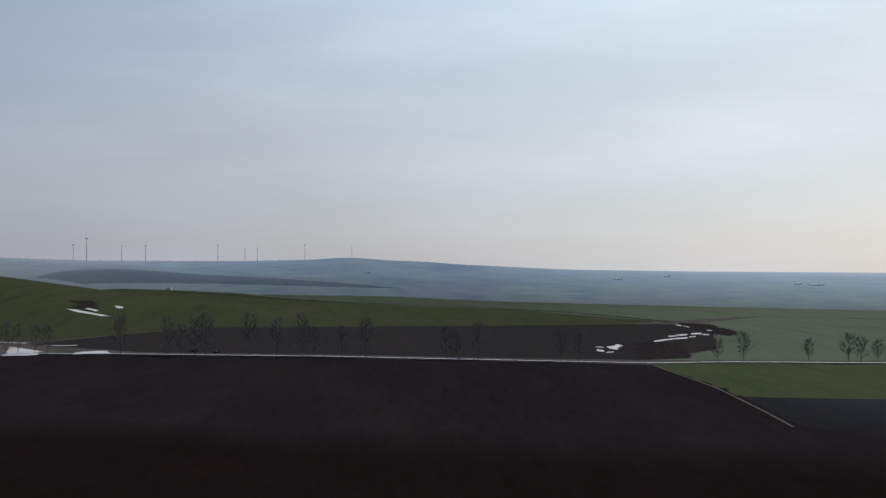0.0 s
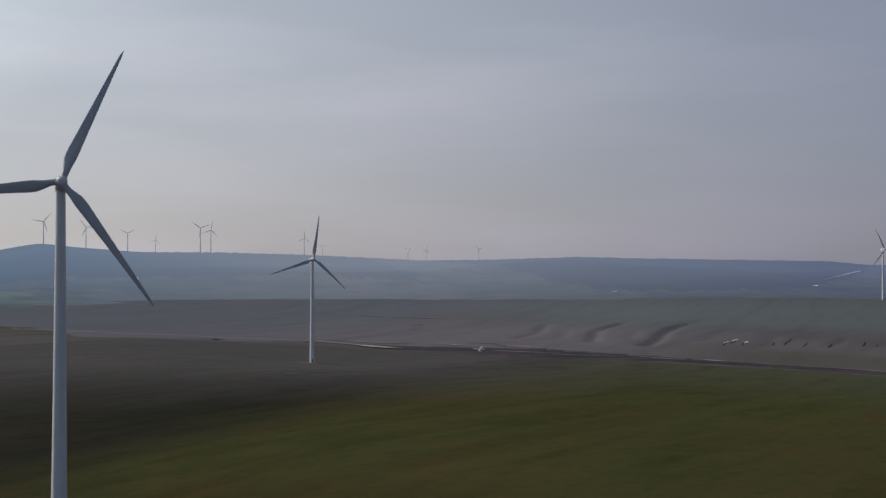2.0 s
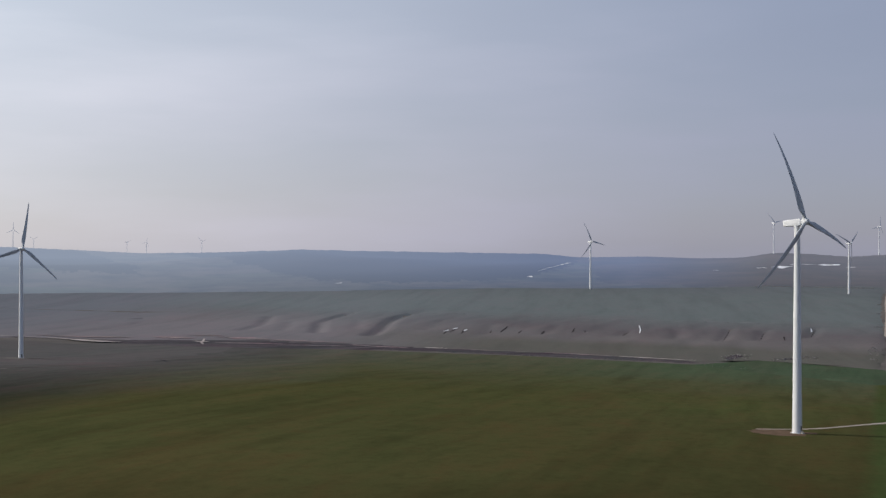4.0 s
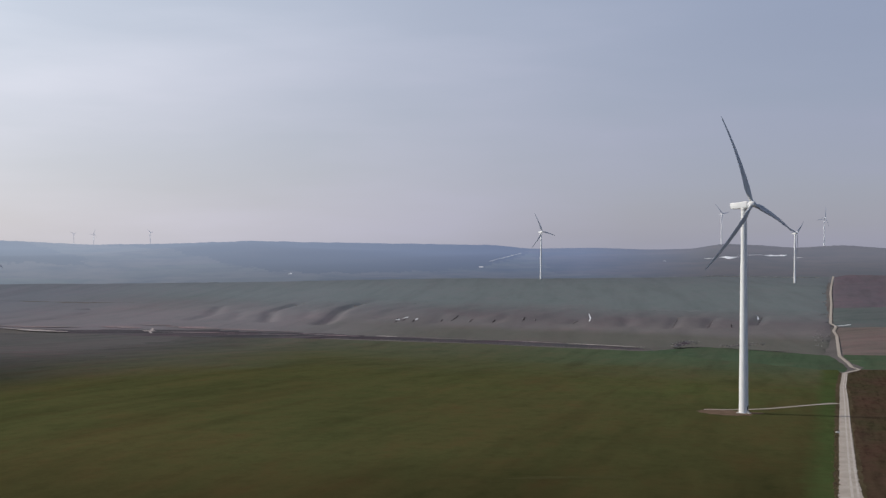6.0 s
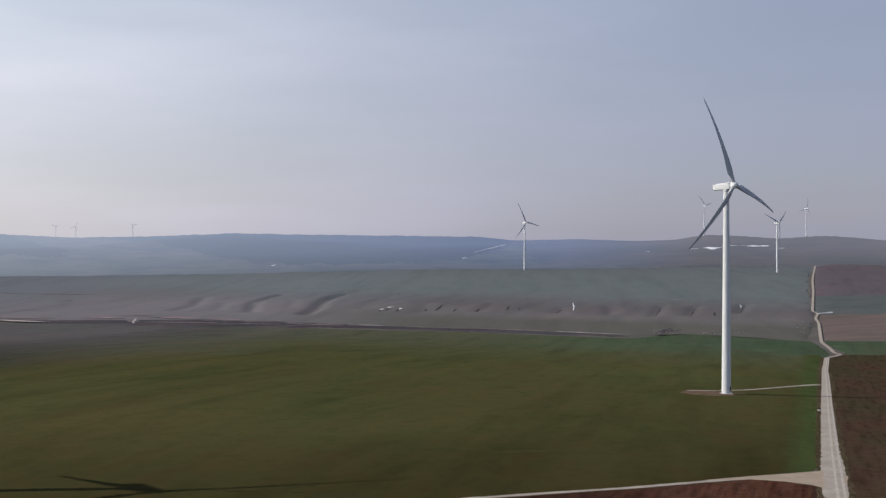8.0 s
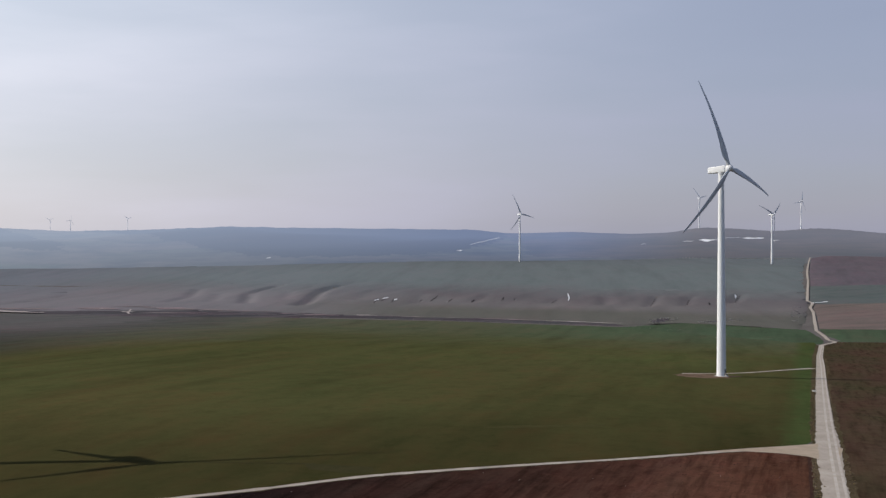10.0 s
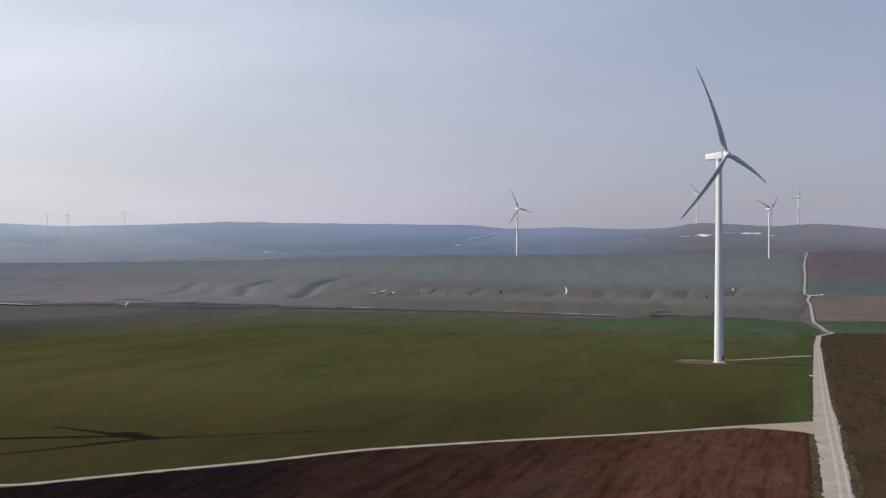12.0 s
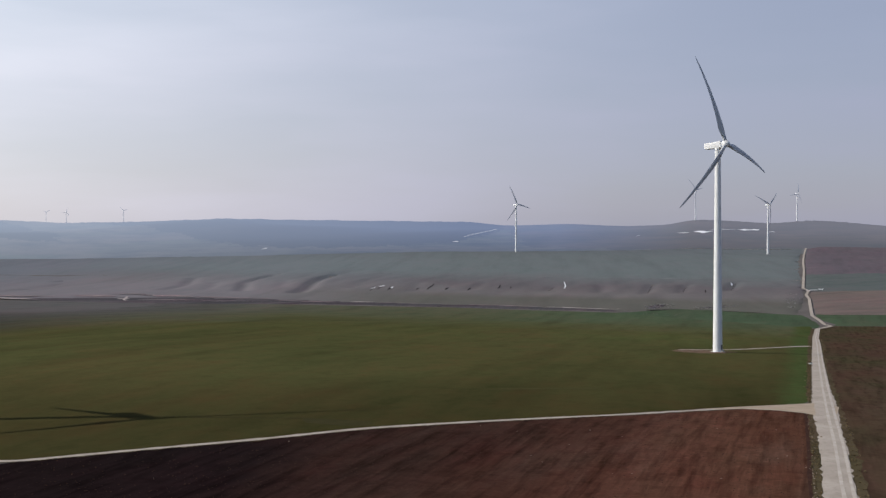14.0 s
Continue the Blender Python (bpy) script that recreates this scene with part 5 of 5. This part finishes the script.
    crown.materials.append(twig_material)
    return trunk, crown


TALL_KINDS = [tree_meshes(30 + i, tall, M_TWIG, 0.62) for i, tall in enumerate((36, 40, 33))]
KINDS = [tree_meshes(40 + i, tall) for i, tall in enumerate((27, 30, 25, 28))]
FAR_KINDS = [tree_meshes(60 + i, tall, M_PALE_TWIG, 1.15, 0.06) for i, tall in enumerate((25, 22, 24))]
rng = random.Random(77)
STATIONS = [281, 294, 311, 323, 396, 444, 457, 472, 483, 529, 556, 583, 595, 623, 648, 731, 742, 764, 846, 863, 1005, 1029, 1092, 1130, 1142, 1162, 1189, 1207, 1218, 1255, 1274, 1310, 1358, 1367, 1389,
            1422, 1451, 1462, 1490, 1500, 1527, 1564, 1575, 1603, 1615]
s = 1640
while s < 3120:  # the row closes up further on
    STATIONS.append(s)
    s += rng.uniform(13, 26) if s < 2250 else rng.uniform(8, 15)
reach = [0.0]
for a, b in zip(HIGH, HIGH[1:]):
    reach.append(reach[-1] + math.hypot(b[0] - a[0], b[1] - a[1]))
for s in STATIONS:
    i = max(k for k in range(len(reach) - 1) if reach[k] <= s)
    k = (s - reach[i]) / (reach[i + 1] - reach[i])
    a, b = Vector(HIGH[i]), Vector(HIGH[i + 1])
    d = (b - a).normalized()
    q = a.lerp(b, k) + Vector((-d.y, d.x)) * rng.uniform(7, 10)
    trunk, crown = rng.choice(TALL_KINDS if s < 900 else KINDS if s < 1500 else FAR_KINDS)
    size = rng.uniform(0.9, 1.2) * (1.0 if s < 1500 else 1.12 if s < 2300 else 1.3)
    base = new("tree")
    base.matrix_basis = pose(q.x, q.y, ground_z(q.x, q.y), 0, 0, rng.uniform(0, 360)) @ Matrix.Scale(size, 4)
    part("trunk", trunk, base)
    part("crown", crown, base)
    tagged(base, "bare leafless roadside tree with fine dark twigs", "tree", "trees along the paved road")
shrub_patch("brush", [(-862, -905, 2), (-870, -880, 2), (-1165, -265, 3)], 3.0, "dark roadside bush", 15, count=10)


# ---- car on the paved road ----
def car(x, y, turn):
    base = new("car")
    base.matrix_basis = pose(x, y, ground_z(x, y) + 0.66, 0, 0, turn)
    paint = plain_material("dark_car_paint", (0.03, 0.03, 0.035), (0.04, 0.04, 0.045), 1.0, 0.3, 0.0)
    glass = plain_material("car_glass", (0.02, 0.025, 0.03), (0.03, 0.03, 0.035), 1.0, 0.08, 0.0)
    body = part("body", mesh_of("body", box(-0.88, 0.88, -2.15, 2.15, 0.28, 0.92, 0.16), paint), base)
    bm = box(-0.8, 0.8, -1.5, 0.9, 0.9, 1.48, 0.1)
    for q in bm.verts:
        if q.co.z > 1.2:
            q.co.x, q.co.y = q.co.x * 0.82, -0.3 + (q.co.y + 0.3) * 0.68
    part("cabin", mesh_of("cabin", bm, glass), base, None, "dark glazed cabin")
    part("roof_panel", mesh_of("roof_panel", box(-0.6, 0.6, -1.05, 0.42, 1.47, 1.52, 0.02), paint), body)
    tyre = lathe([(0.20, -0.1), (0.31, -0.1), (0.33, -0.06), (0.33, 0.06), (0.31, 0.1), (0.20, 0.1)], 20)
    bmesh.ops.rotate(tyre, cent=(0, 0, 0), matrix=Matrix.Rotation(radians(90), 3, "Y"), verts=tyre.verts[:])
    tyre = mesh_of("tyre", tyre, M_DARK)
    for wx in (-0.8, 0.8):
        for wy in (-1.35, 1.35):
            part("tyre", tyre, base, pose(wx, wy, 0.33))
    return tagged(base, "dark saloon car driving on the paved road", "car")


car(-961, -635, 23)


# ---- marker block by the gravel road ----
def marker(x, y):
    base = new("marker_block")
    base.matrix_basis = pose(x, y, ground_z(x, y) + 0.05, 0, 0, 20)
    part("block", mesh_of("block", box(-0.8, 0.8, -0.4, 0.4, 0, 0.6, 0.05), M_WALL), base)
    part("cap", mesh_of("cap", box(-0.86, 0.86, -0.46, 0.46, 0.58, 0.68, 0.03), M_CONCRETE), base, None, "grey concrete cap")
    return tagged(base, "low white concrete marker block on the verge", "marker")


marker(161, 507)


# ---- clods and stones on the near ploughland ----
def clods(name, count, sizes, material, label, seed, line=()):
    """Small uneven lumps lying in rows on the ploughed soil."""
    rng = random.Random(seed)
    verts, faces = [], []
    while len(faces) < 8 * count:
        k, y = rng.random(), rng.uniform(150, 300)
        edge = 45 + (y - 110) * 0.305 - 4
        x = edge - (edge + 120) * k
        if line:
            spot = rng.random() * (len(line) - 1)
            (ax, ay), (bx, by) = line[int(spot)], line[int(spot) + 1]
            x, y = ax + (bx - ax) * (spot % 1) + rng.gauss(0, 0.3), ay + (by - ay) * (spot % 1)
        elif y > 228 + (x + 88) * 0.44 or (y < 262 and x < -80 and y > 226):
            continue
        z, r = ground_z(x, y) + 0.07, rng.uniform(*sizes)
        ring = [(x + r * math.cos(a + rng.uniform(-0.3, 0.3)), y + r * math.sin(a) * rng.uniform(0.7, 1.2), z + r * 0.15) for a in (0.3, 1.9, 3.4, 5.0)]
        k = len(verts)
        verts += [*ring, (x, y, z + r * rng.uniform(0.5, 0.9)), (x, y, z - 0.1)]
        for i in range(4):
            faces += [(k + i, k + (i + 1) % 4, k + 4), (k + (i + 1) % 4, k + i, k + 5)]
    me = bpy.data.meshes.new(name)
    me.from_pydata(verts, [], faces)
    me.materials.append(material)
    return tagged(new(name, me), label, "clods", kind="stuff")


M_CLOD = plain_material("dry_clods", (0.05, 0.028, 0.021), (0.034, 0.02, 0.016), 0.3, 0.95, 0.0)
M_STONE = plain_material("pale_field_stones", (0.34, 0.27, 0.23), (0.24, 0.19, 0.16), 0.5, 0.95, 0.0)
clods("soil_clods", 3500, (0.08, 0.22), M_CLOD, "clods of dry brown soil on the ploughed field", 51)
clods("field_stones", 40, (0.08, 0.16), M_STONE, "pale stones scattered on the ploughed field", 52)
clods("edge_stones", 70, (0.1, 0.26), M_STONE, "pale stones and clods along the field's edge", 53, along(190, 292, -4.1))
